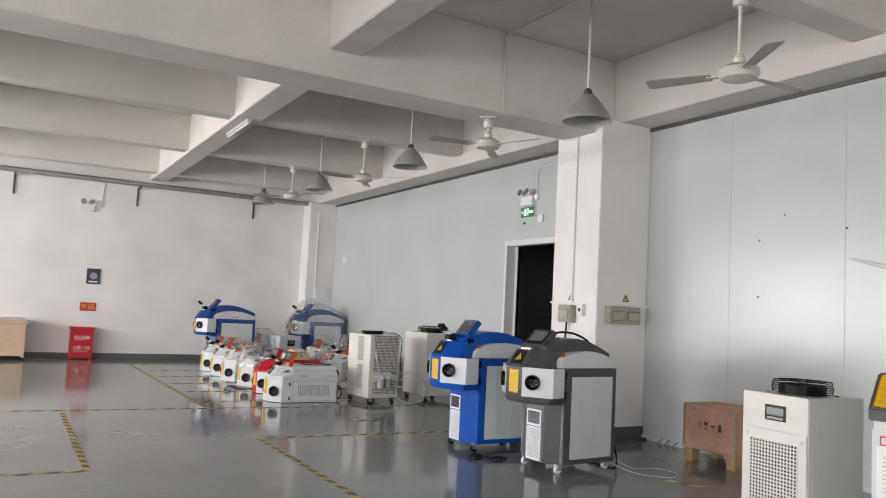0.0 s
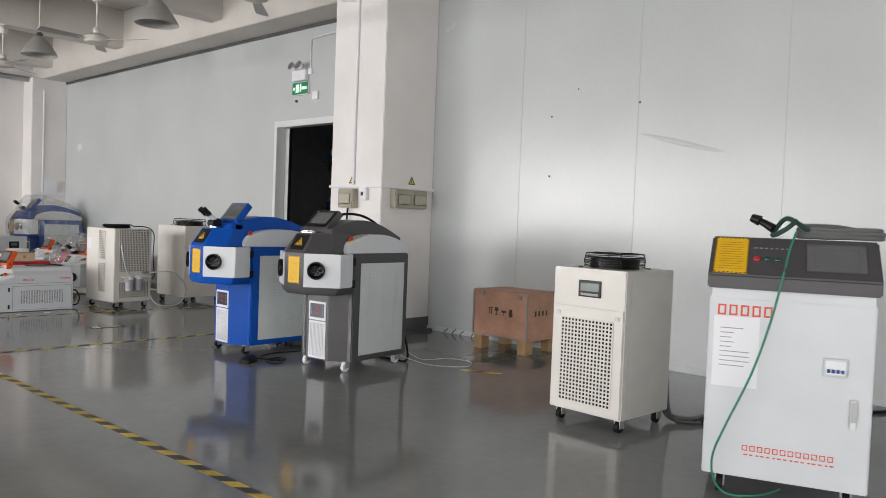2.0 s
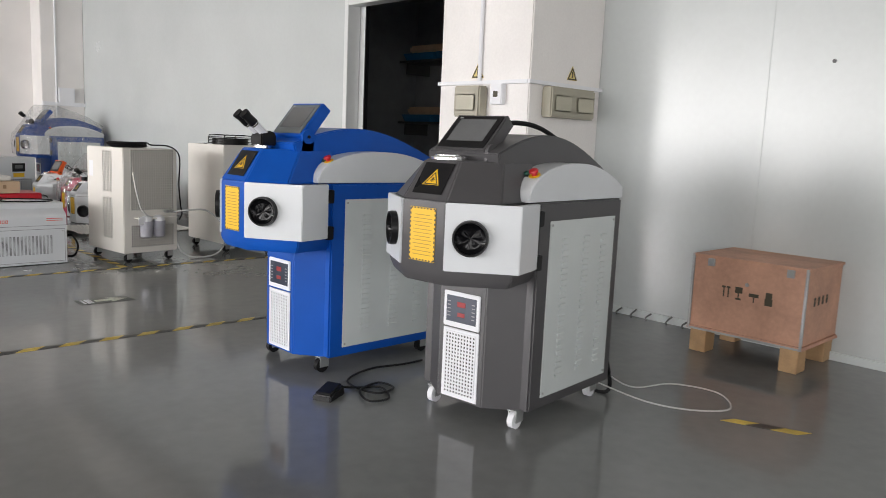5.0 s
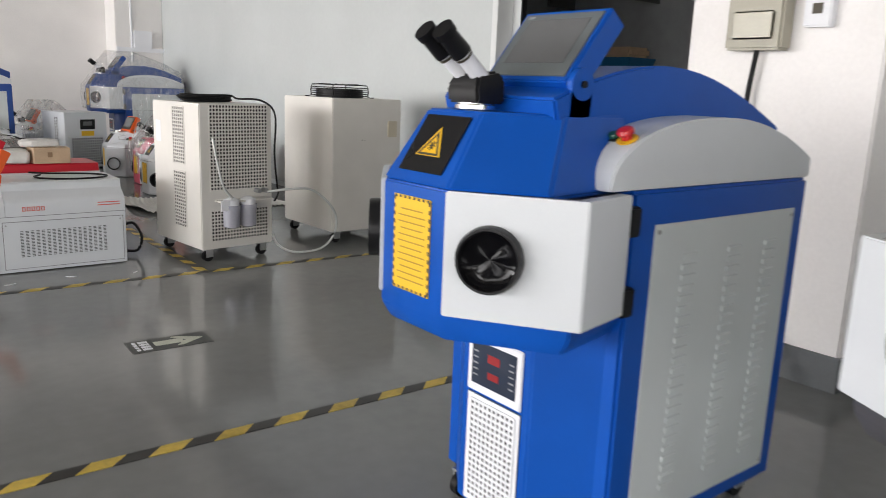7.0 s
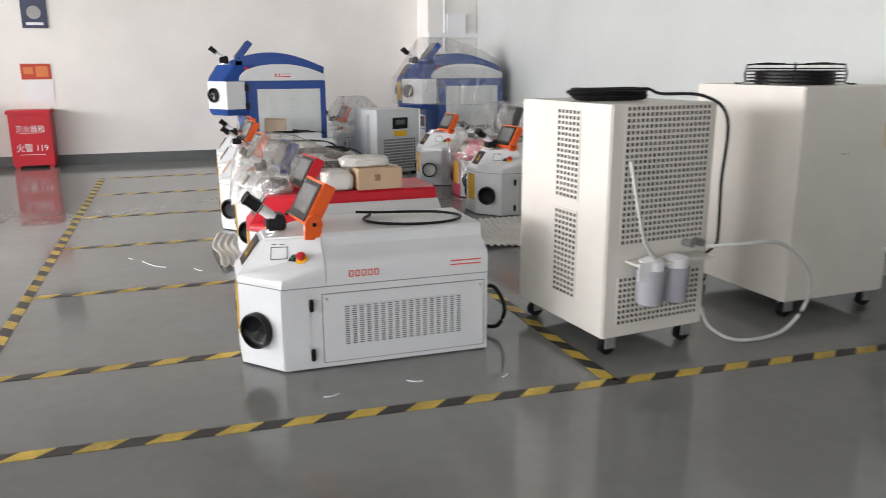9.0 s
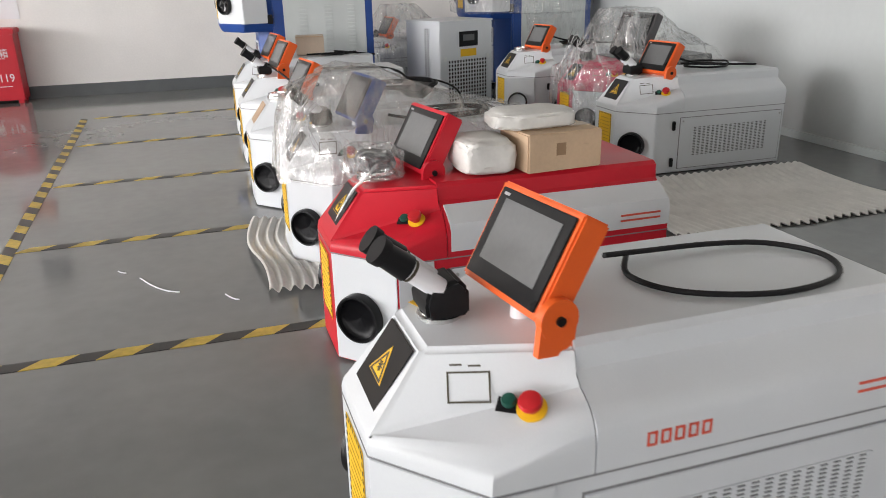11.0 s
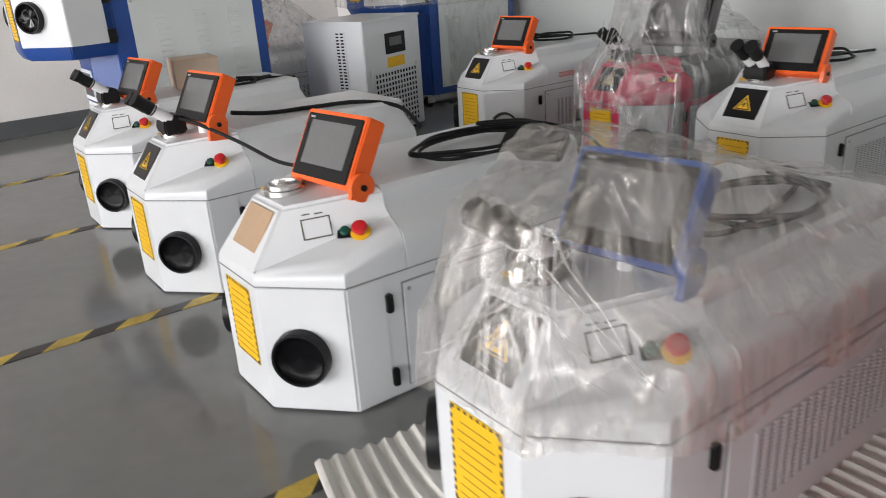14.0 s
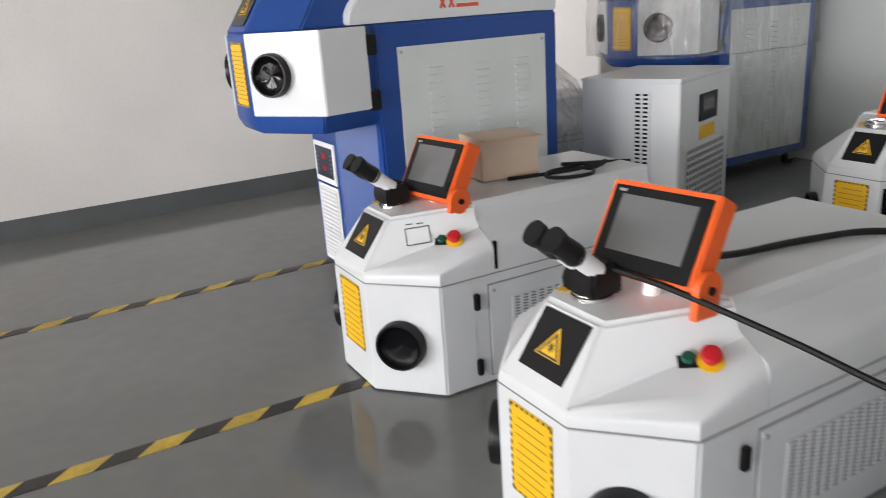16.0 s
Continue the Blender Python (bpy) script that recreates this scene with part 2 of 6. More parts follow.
def mesh_of(bm, name, material, bevel=0.0):
    bmesh.ops.recalc_face_normals(bm, faces=bm.faces)
    if bevel:
        bmesh.ops.bevel(bm, geom=list(bm.edges), offset=bevel, segments=2, affect="EDGES", clamp_overlap=True)
    for f in bm.faces:
        f.smooth = True
    for e in bm.edges:
        if len(e.link_faces) != 2 or e.calc_face_angle(0) > 0.6:
            e.smooth = False
    me = bpy.data.meshes.new(name)
    bm.to_mesh(me)
    bm.free()
    for k in material if isinstance(material, (list, tuple)) else (material,):
        me.materials.append(k)
    return me


def part(name, bm, material, parent, label="", bevel=0.0):
    ob = new(name, mesh_of(bm, name, material, bevel))
    ob.parent = parent
    if label:
        tagged(ob, label)
    return ob


def B():
    return bmesh.new()


def thing(name, m, label, category, group="", kind=""):
    ob = new(name)
    ob.matrix_world = m
    ob.empty_display_size = 0.1
    return tagged(ob, label, category, group, kind)


def solid(name, bm, material, label="", category="", group="", kind="", bevel=0.0, m=None):
    ob = new(name, mesh_of(bm, name, material, bevel))
    if m is not None:
        ob.matrix_world = m
    return tagged(ob, label, category, group, kind)


# ---- large structure ----
def struct(name, bm, material, label, bevel=0.0):
    return solid(name, bm, material, label, "", "", "structure", bevel)


floor = struct("floor", box(B(), XL - 0.3, XR + 4.2, YB - 0.3, YF + 0.3, -0.2, 0), FLOOR, "glossy grey epoxy workshop floor")
struct("ceiling", box(B(), XL - 0.3, XR + 0.3, YB - 0.3, YF + 0.3, ZS, ZS + 0.2), SLAB, "painted concrete ceiling slab between beams")

# partition of sandwich panels, with the doorway
D0, D1, DH = 8.1, 10.08, 2.55
bm = B()
box(bm, XR, XR + 0.12, YB, D0, 0, WALLH)
box(bm, XR, XR + 0.12, D1, YF, 0, WALLH)
box(bm, XR, XR + 0.12, D0, D1, DH, WALLH)
wall_east = struct("wall_east", bm, PANEL, "pale grey sandwich-panel partition with open doorway")
for sy in (-4.8, -3.5, -2.2, -0.9, 0.45, 1.75, 3.08, 4.40, 5.73):
    part("panel_joint", box(B(), XR - 0.004, XR + 0.001, sy - 0.006, sy + 0.006, 0.0, WALLH), PANEL, wall_east)
part("top_gap", box(B(), XR - 0.03, XR + 0.0, YB, YF, WALLH - 0.012, WALLH + 0.03), DARKST, wall_east, "dark gap along the partition's top")
part("floor_channel", box(B(), XR - 0.02, XR, YB, D0, 0, 0.05), LGREY, wall_east)
part("floor_channel", box(B(), XR - 0.02, XR, D1, YF, 0, 0.05), LGREY, wall_east)
for py, pz, pr in ((4.38, 2.42, 0.012), (5.35, 2.35, 0.01), (5.35, 1.75, 0.012), (5.05, 2.6, 0.008)):
    part("screw_cap", lathe(B(), [(pr, 0), (pr, 0.006)], face((XR, py, pz), (0, -1, 0), (0, 0, 1)), 8), DARKST, wall_east)
rings = []
for i in range(15):
    t = i / 14
    k = 0.12 + math.sin(math.pi * t) ** 0.7
    y, z = 4.36 - 0.80 * t, 2.13 - 0.24 * t + 0.04 * t * t
    rings.append([(XR + 0.0005, y, z - 0.016 * k), (XR - 0.0045 * k, y, z - 0.006 * k), (XR - 0.006 * k, y, z + 0.006 * k), (XR - 0.0035 * k, y, z + 0.020 * k), (XR + 0.0005, y, z + 0.034 * k)])
bm = loft(B(), rings)
part("dent", bm, PANEL, wall_east, "creased dent in the panel")

# upper wall over the partition, and the hollow behind
struct("wall_over_partition", box(B(), XR + 0.03, XR + 0.33, YB, YF, WALLH + 0.03, ZS), PLASTER, "white plaster above the partition")

# other walls
struct("wall_north", box(B(), XL, XR + 0.12, YF, YF + 0.24, 0, ZS), PLASTER, "white plastered end wall")
struct("baseboard", box(B(), XL, 6.2, YF - 0.012, YF, 0, 0.115), SKIRT, "painted grey skirting band")
bm = B()
edges = [YB] + [e for wy in WIN_Y for e in (wy - 1.5, wy + 1.5)] + [YF]
for a, b in zip(edges[::2], edges[1::2]):
    box(bm, XL - 0.24, XL, a, b, 0, ZS)
for wy in WIN_Y:
    box(bm, XL - 0.24, XL, wy - 1.5, wy + 1.5, 0, 1.05)
    box(bm, XL - 0.24, XL, wy - 1.5, wy + 1.5, 3.25, ZS)
struct("wall_west", bm, PLASTER, "white plastered window wall")
bm = B()
edges = [XL] + [e for wx in WIN_X[:3] for e in (wx - 1.5, wx + 1.5)] + [XR]
for a, b in zip(edges[::2], edges[1::2]):
    box(bm, a, b, YB - 0.24, YB, 0, ZS)
for wx in WIN_X[:3]:
    box(bm, wx - 1.5, wx + 1.5, YB - 0.24, YB, 0, 1.05)
    box(bm, wx - 1.5, wx + 1.5, YB - 0.24, YB, 3.25, ZS)
struct("wall_south", bm, PLASTER, "white plastered window wall")


def window(name, m):
    w = thing(name, m, "white aluminium sliding window", "", "", "structure")
    bm = B()
    for x in (-1.5, -0.77, -0.03, 0.71, 1.44):
        box(bm, x, x + 0.06, -0.14, -0.09, 1.05, 3.25)
    for z in (1.05, 2.5, 3.19):
        box(bm, -1.5, 1.5, -0.138, -0.092, z, z + 0.06)
    part("window_frame", bm, ALU, w)
    part("window_sill", box(B(), -1.55, 1.55, -0.02, 0.05, 1.01, 1.05), PLASTER, w)


for i, wy in enumerate(WIN_Y):
    window("window_%d" % (i + 1), pose(XL, wy, 0, 0, 0, -90))
for i, wx in enumerate(WIN_X[:3]):
    window("window_%d" % (i + 7), pose(wx, YB, 0))

# beams
bm = B()
box(bm, XL, 6.45, 7.10, 7.70, 3.70, ZS)
struct("main_beam", bm, SLAB, "deep painted concrete beam", 0.012)
for by in (-5.4, -2.3, 0.7, 3.74, 10.75, 13.87, 16.95):
    struct("cross_beam", box(B(), XL, 6.5, by, by + 0.3, 4.02, ZS), SLAB, "painted concrete cross beam", 0.01)
for bx in (-7.2, -2.3, 2.65):
    struct("long_beam", box(B(), bx, bx + 0.36, YB, YF, 3.98, ZS), SLAB, "painted concrete longitudinal beam", 0.01)
struct("edge_beam", box(B(), 6.45, XR + 0.03, YB, YF, WALLH + 0.03, ZS), SLAB, "painted concrete edge beam over the partition", 0.01)


def column(name, x0, y0, x1, y1):
    c = thing(name, pose(0, 0, 0), "white plastered square column", "", "", "structure")
    part("shaft", box(B(), x0, x1, y0, y1, 0, 3.86), PLASTER, c, bevel=0.008)
    bm = B()
    box(bm, x0 - 0.01, x1, y0 - 0.01, y1 + 0.01, 0, 0.15)
    part("skirting", bm, SKIRT, c)
    return c


column("column_1", 6.145, 6.965, XR, 7.82)
column("column_2", 6.28, 17.5, XR, YF)

# room beyond the doorway; its dimness is partly put into the wall colour
struct("back_room_wall", box(B(), 10.0, 10.2, 6.0, 14.5, 0, 3.2), DARKWALL, "wall of the next room, grey darkened for its dim light")
struct("back_room_side", box(B(), XR + 0.12, 10.0, 12.4, 12.6, 0, 3.2), DARKWALL, "side wall of the next room, grey darkened for its dim light")
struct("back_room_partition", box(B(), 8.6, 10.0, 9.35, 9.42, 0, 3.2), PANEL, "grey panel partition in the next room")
struct("back_room_south", box(B(), XR + 0.12, 10.0, 6.0, 6.2, 0, 3.2), DARKWALL, "side wall of the next room, grey darkened for its dim light")
struct("back_room_ceiling", box(B(), XR + 0.12, 10.2, 6.0, 12.6, 3.2, 3.3), DARKWALL, "ceiling of the next room, grey darkened for its dim light")

# door frame and the leaf slid aside
door = thing("door_1", pose(0, 0, 0), "white aluminium doorway frame, door standing open", "", "", "structure")
bm = B()
box(bm, XR - 0.015, XR + 0.14, D1 - 0.05, D1 + 0.012, 0, DH + 0.04)
box(bm, XR - 0.015, XR + 0.14, D0 - 0.012, D0 + 0.05, 0, DH + 0.04)
box(bm, XR - 0.013, XR + 0.138, D0, D1, DH - 0.05, DH + 0.038)
part("door_frame", bm, ALU, door, bevel=0.003)
bm = B()
box(bm, XR + 0.145, XR + 0.185, D1 - 0.13, D1 + 0.85, 0.02, DH)
part("door_leaf", bm, ALU, door, "white sliding door leaf pushed open", 0.003)
part("door_seal", box(B(), XR + 0.143, XR + 0.187, D1 - 0.145, D1 - 0.131, 0.02, DH), BLACK, door)

for z in (1.42, 2.28):
    shelf = thing("wall_shelf", pose(9.75, 11.5, z), "dark steel wall shelf in the dim next room", "shelf", "wall shelves")
    part("shelf_board", box(B(), -0.24, 0.24, -0.72, 0.72, 0, 0.03), DARKST, shelf)
    for y in (-0.6, 0.6):
        part("bracket", box(B(), -0.2, 0.24, y - 0.012, y + 0.012, -0.16, 0.0), DARKST, shelf)
    for y, w in ((-0.32, 0.33), (0.36, 0.31)):
        bm = loft(B(), [[(-0.18, y - w * 0.9, 0.032), (0.2, y - w * 0.9, 0.032), (0.2, y + w * 0.9, 0.032), (-0.18, y + w * 0.9, 0.032)], [(-0.22, y - w, 0.13), (0.22, y - w, 0.13), (0.22, y + w, 0.13), (-0.22, y + w, 0.13)]])
        solid("plastic_tray", bm, BLUEP, "blue plastic storage tray on the shelf", "tray", "trays on the shelves", bevel=0.006, m=pose(9.75, 11.5, z))
    solid("folded_sheet", box(B(), -0.18, 0.18, -0.6, 0.6, 0.132, 0.24), CARD, "folded brown sheets on the trays", "sheets", bevel=0.03, m=pose(9.75, 11.5, z))


# ---- floor markings ----
def tape(x0, y0, x1, y1, w=0.055, period=0.21):
    a, b = Vector((x0, y0, 0)), Vector((x1, y1, 0))
    d = (b - a).normalized()
    s = Vector((-d.y, d.x, 0)) * (w / 2)
    n = int((b - a).length / period) + 1
    t = thing("floor_tape", pose(0, 0, 0), "worn yellow and black hazard tape on the floor", "", "", "structure")
    by, bk = B(), B()
    for i in range(n):
        for off, mesh in ((0.0, by), (0.5, bk)):
            p = a + d * (period * (i + off))
            q = a + d * min((b - a).length, period * (i + off + 0.5))
            k = d * 0.028
            if (q - p).dot(d) <= 0.03:
                continue
            pts = [p - s - k, q - s - k, q + s + k, p + s + k]
            loft(mesh, [[Vector((v.x, v.y, 0.0005)) for v in pts], [Vector((v.x, v.y, 0.0022)) for v in pts]])
    part("yellow_stripes", by, TAPEY, t)
    part("black_stripes", bk, TAPEB, t)


tape(2.50, 2.0, 2.485, 7.95)
tape(2.47, 7.985, 5.30, 7.925)
tape(-3.0, 10.42, 2.46, 10.218)
tape(2.48, 10.217, XR, 10.035)
tape(2.455, 10.26, 2.36, 16.52)
for ty, tx in ((10.885, 3.5), (12.01, 3.6), (13.14, 3.6), (14.245, 3.8), (15.38, 3.8), (16.53, 4.1)):
    tape(2.46, ty, tx, ty - 0.02)
tape(4.72, 10.15, 4.72, 16.0)
tape(0.75, 6.87, 0.75, 10.15)
tape(-3.0, 6.85, 0.72, 6.85)
tape(5.43, 5.10, 5.54, 4.78)

STICKER = mat("dark_sticker", (0.07, 0.075, 0.07), 0.5, var=0.2)
ARROW = mat("pale_arrow", (0.58, 0.60, 0.50), 0.5, var=0.12)
for sx, sy, turn in ((4.11, 8.955, -2), (1.565, 5.025, 90)):
    sign = thing("floor_sign", pose(sx, sy, 0, 0, 0, turn), "dark floor sticker with a pale arrow", "sign", "floor stickers")
    part("base", box(B(), -0.175, 0.175, -0.08, 0.08, 0.0004, 0.0024), STICKER, sign)
    bm = B()
    box(bm, -0.065, 0.06, -0.027, 0.027, 0.0026, 0.0042)
    prism(bm, [(0.05, -0.06), (0.15, 0.0), (0.05, 0.06), (0.02, 0.06), (0.075, 0.0), (0.02, -0.06)], 0.0026, 0.0044)
    part("arrow", bm, ARROW, sign)
    bm = B()
    for i in range(4):
        box(bm, -0.125, -0.085, -0.06 + 0.032 * i, -0.038 + 0.032 * i, 0.0026, 0.004)
        box(bm, -0.15, -0.135, -0.06 + 0.032 * i, -0.038 + 0.032 * i, 0.0026, 0.004)
    part("lettering", bm, PAPER, sign)


# ---- ceiling things ----
def ceiling_fan(x, y, z, top, turn):
    f = thing("ceiling_fan", pose(x, y, z, 0, 0, turn), "cream three-blade ceiling fan hanging on a rod", "fan", "ceiling fans")
    part("motor", lathe(B(), [(0.03, 0.09), (0.10, 0.07), (0.15, 0.035), (0.155, 0.0), (0.13, -0.035), (0.05, -0.055), (0.01, -0.056)], pose(0, 0, 0), 28), FANW, f)
    part("rod", rod(B(), (0, 0, 0.08), (0, 0, top - z), 0.014), FANW, f)
    part("canopy", lathe(B(), [(0.055, -0.02), (0.06, 0.05), (0.03, 0.1)], pose(0, 0, top - z - 0.1), 18), FANW, f)
    part("collar", lathe(B(), [(0.04, 0.07), (0.05, 0.12), (0.03, 0.16)], pose(0, 0, 0), 18), FANW, f)
    part("mounting_plate", box(B(), -0.09, 0.09, -0.09, 0.09, top - z - 0.012, top - z), FANW, f)
    for k in range(3):
        m = pose(0, 0, 0, 0, 0, 120 * k) @ pose(0.14, 0, 0.0, 12, 0, 0)
        bm = B()
        loft(bm, [[m @ Vector((xx, yy, zz)) for xx, yy in ((0.06, -0.05), (0.52, -0.075), (0.57, -0.06), (0.57, 0.06), (0.52, 0.07), (0.06, 0.05))] for zz in (-0.003, 0.003)])
        bl = part("blade", bm, BLADE, f, bevel=0.0015)
        m2 = pose(0, 0, 0, 0, 0, 120 * k)
        part("blade_arm", box(B(), 0.12, 0.24, -0.022, 0.022, -0.006, 0.004, m2), FANW, f)


for y, z, top, turn, x in ((3.9, 3.36, 4.02, -2, 4.79), (7.4, 3.38, 3.70, 50, 4.78), (10.95, 3.42, 4.02, 62, 4.77), (14.02, 3.43, 4.02, 35, 4.64)):
    ceiling_fan(x, y, z, top, turn)


def pendant(x, y, z):
    p = thing("pendant_lamp", pose(x, y, z), "dull aluminium bell lamp hanging on a cord, unlit", "lamp", "pendant lamps")
    prof = [(0.045, 0.27), (0.07, 0.255), (0.11, 0.21), (0.17, 0.13), (0.215, 0.06), (0.237, 0.02), (0.24, 0.0), (0.234, 0.001), (0.208, 0.06), (0.163, 0.13), (0.10, 0.205), (0.06, 0.24)]
    part("shade", lathe(B(), prof, pose(0, 0, 0), 36), SHADE, p)
    part("socket", lathe(B(), [(0.03, 0.26), (0.045, 0.28), (0.04, 0.31), (0.02, 0.33)], pose(0, 0, 0), 18), DARKST, p)
    part("cord", rod(B(), (0, 0, 0.31), (0, 0, ZS - z), 0.013), FANW, p)
    part("bulb", lathe(B(), [(0.02, 0.23), (0.05, 0.16), (0.055, 0.11), (0.03, 0.075), (0.005, 0.07)], pose(0, 0, 0), 16), PAPER, p)


for x, y, z in ((4.8, 5.67, 3.33), (4.76, 9.33, 3.38), (4.70, 12.7, 3.42), (4.58, 15.7, 3.45)):
    pendant(x, y, z)

tl = thing("tube_light", pose(2.83, 11.2, 3.98), "slim white fluorescent batten under the beam, unlit", "lamp")
part("housing", box(B(), -0.03, 0.03, -0.6, 0.6, -0.04, 0), FANW, tl, bevel=0.004)
part("tube", rod(B(), (0, -0.57, -0.055), (0, 0.57, -0.055), 0.014), PAPER, tl)

# conduits
bm = B()
tube(bm, [(4.76, 7.085, 3.72), (4.76, 7.085, 4.6)], 0.012)
tube(bm, [(4.76, 7.085, 4.6), (4.76, 4.1, 4.61)], 0.012)
solid("fan_conduit", bm, FANW, "white conduit along ceiling and beam", "conduit", kind="structure")

# far wall: pipe on brackets
pipe = thing("wall_pipe", pose(0, YF - 0.28, 3.78), "grey air pipe on wall brackets", "pipe")
part("pipe", rod(B(), (XL, 0, 0.05), (6.9, 0, 0.05), 0.055, n=20), STEEL, pipe)
for bx in (-4.85, -2.42, 0.02, 2.42, 5.02):
    bm = B()
    box(bm, bx - 0.02, bx + 0.02, -0.12, 0.28, -0.04, -0.005)
    box(bm, bx - 0.02, bx + 0.02, 0.255, 0.28, -0.42, -0.005)
    box(bm, -0.015, 0.015, -0.012, 0.012, 0, 0.42, face((bx, 0.26, -0.38), (1, 0, 0), (0, 1, 0.75)) @ pose(0, 0, 0, -90))
    part("bracket", bm, DARKST, pipe)


# emergency light on the end wall, exit sign over the door
def twin_light(name, m, label):
    e = thing(name, m, label, "emergency light", "emergency lights")
    part("housing", box(B(), -0.15, 0.15, 0, 0.07, -0.07, 0.07), PAPER, e, bevel=0.008)
    for s in (-1, 1):
        part("lamp_head", lathe(B(), [(0.03, 0), (0.05, 0.03), (0.055, 0.08), (0.045, 0.082)], pose(s * 0.085, 0.06, 0.11, -75, 0, 0), 18), CHROME, e)
    return e


twin_light("emergency_light", pose(1.42, YF, 3.22, 0, 0, 180), "white twin-head emergency light on the end wall")
bm = tube(B(), [(1.70, YF - 0.012, 3.24), (1.72, YF - 0.012, 3.6), (1.75, YF - 0.012, 3.85)], 0.012)
solid("light_conduit", bm, FANW, "white conduit to the emergency light", "conduit")

es = thing("exit_sign", pose(XR, 9.50, 3.005, 0, 0, 90), "lit green exit sign with running figure", "sign")
part("case", box(B(), -0.18, 0.18, 0, 0.03, -0.09, 0.09), ALU, es, bevel=0.004)
part("sign_face", box(B(), -0.17, 0.17, 0.03, 0.034, -0.08, 0.08), EXITG, es, "glowing green face")
bm = B()
box(bm, 0.02, 0.09, 0.034, 0.037, -0.055, 0.055)
box(bm, -0.15, -0.04, 0.034, 0.037, -0.02, 0.02)
box(bm, -0.03, 0.0, 0.034, 0.037, -0.05, 0.06)
box(bm, 0.11, 0.15, 0.034, 0.037, -0.02, 0.02)
part("pictogram", bm, EXITW, es)
e2 = twin_light("emergency_light", pose(XR, 9.50, 3.175, 0, 0, 90), "white twin-head emergency light over the exit sign")
e2["group"] = "emergency lights"
bm = tube(B(), [(XR - 0.012, 9.3, 3.25), (XR - 0.012, 9.3, 3.6), (XR - 0.012, 9.22, 3.66), (XR - 0.012, 8.4, 3.68)], 0.011)
solid("sign_conduit", bm, ALU, "white conduit over the doorway", "conduit")
solid("junction_box", box(B(), XR - 0.035, XR, 9.26, 9.34, 3.18, 3.26), PAPER, "small white junction box", "switch box", bevel=0.004)
solid("wall_button", box(B(), XR - 0.03, XR, 9.12, 9.24, 2.83, 2.94), PAPER, "white wall button plate by the exit sign", "switch", bevel=0.004)
solid("cable_stub", lathe(B(), [(0.02, 0), (0.015, 0.03)], face((XR, 9.60, 2.84), (0, -1, 0), (0, 0, 1)), 10), DARKST, "dark cable stub in the panel", "fitting")


# column fittings
def fuse_box(m, w, h, doors, label):
    f = thing("fuse_box", m, label, "fuse box", "fuse boxes on the column")
    part("body", box(B(), -w / 2, w / 2, 0, 0.09, -h / 2, h / 2), BOXG, f, bevel=0.01)
    for k in range(doors):
        cw = w / doors
        x = -w / 2 + cw * (k + 0.5)
        part("cover", box(B(), x - cw * 0.36, x + cw * 0.36, 0.09, 0.102, -h * 0.3, h * 0.22), mat("box_cover", (0.44, 0.42, 0.33), 0.35), f, "smoky olive cover", 0.006)


def sticker(m, s):
    """Yellow triangle with a flash."""
    t = thing("warning_sticker", m, "yellow electrical warning triangle sticker", "sticker", "warning stickers")
    part("triangle", loft(B(), [[m3 for m3 in ((-s, 0, z), (s, 0, z), (0, 1.7 * s, z))] for z in (0.001, 0.002)]), PALEY, t)
    k = s * 0.14
    part("border", tri_frame(s * 0.93, k, 0.0022, 0.0032), INK, t)
    part("flash", box(B(), -s * 0.09, s * 0.09, s * 0.3, s * 1.0, 0.0022, 0.0034), INK, t)


def tri_frame(s, k, z0, z1):
    bm = B()
    o = [(-s, 0.05 * s), (s, 0.05 * s), (0, 1.66 * s)]
    cx, cy = 0, 0.58 * s
    i = [(cx + (x - cx) * (1 - 2.2 * k / s), cy + (y - cy) * (1 - 2.2 * k / s)) for x, y in o]
    for a in range(3):
        b = (a + 1) % 3
        loft(bm, [[(*o[a], z), (*o[b], z), (*i[b], z), (*i[a], z)] for z in (z0, z1)])
    return bm


WEST = face((0, 0, 0), (0, -1, 0), (0, 0, 1))


def on_west(x, y, z):
    m = WEST.copy()
    m.translation = Vector((x, y, z))
    return m


def on_south(x, y, z):
    m = face((0, 0, 0), (1, 0, 0), (0, 0, 1))
    m.translation = Vector((x, y, z))
    return m


fuse_box(pose(6.145, 7.46, 1.475, 0, 0, 90), 0.25, 0.215, 1, "olive-grey fuse box on the column")
fuse_box(pose(6.525, 6.965, 1.485, 0, 0, 180), 0.50, 0.205, 2, "wide olive-grey double fuse box on the column")
sb = thing("socket_box", pose(6.145, 7.22, 1.525, 0, 0, 90), "white surface socket box on the column", "socket")
part("body", box(B(), -0.055, 0.055, 0, 0.05, -0.07, 0.07), PAPER, sb, bevel=0.006)
part("socket_slots", box(B(), -0.02, 0.02, 0.05, 0.052, -0.02, 0.02), INK, sb)
ST = 0.06
sticker(on_west(6.143, 7.44, 1.64), ST)
sticker(on_south(6.60, 6.963, 1.65), ST)
bm = B()
box(bm, 6.12, 6.145, 6.965, 7.82, 1.595, 1.62)
solid("column_trunking", bm, PAPER, "white trunking round the column above the boxes", "trunking")
solid("column_trunking", box(B(), 6.12, XR, 6.94, 6.963, 1.595, 1.62), PAPER, "white trunking round the column above the boxes", "trunking")
solid("column_conduit", tube(B(), [(6.13, 7.41, 1.62), (6.13, 7.41, 3.55), (6.13, 7.43, 3.66), (6.135, 7.7, 3.7)], 0.014), PAPER, "white conduit up the column", "conduit")
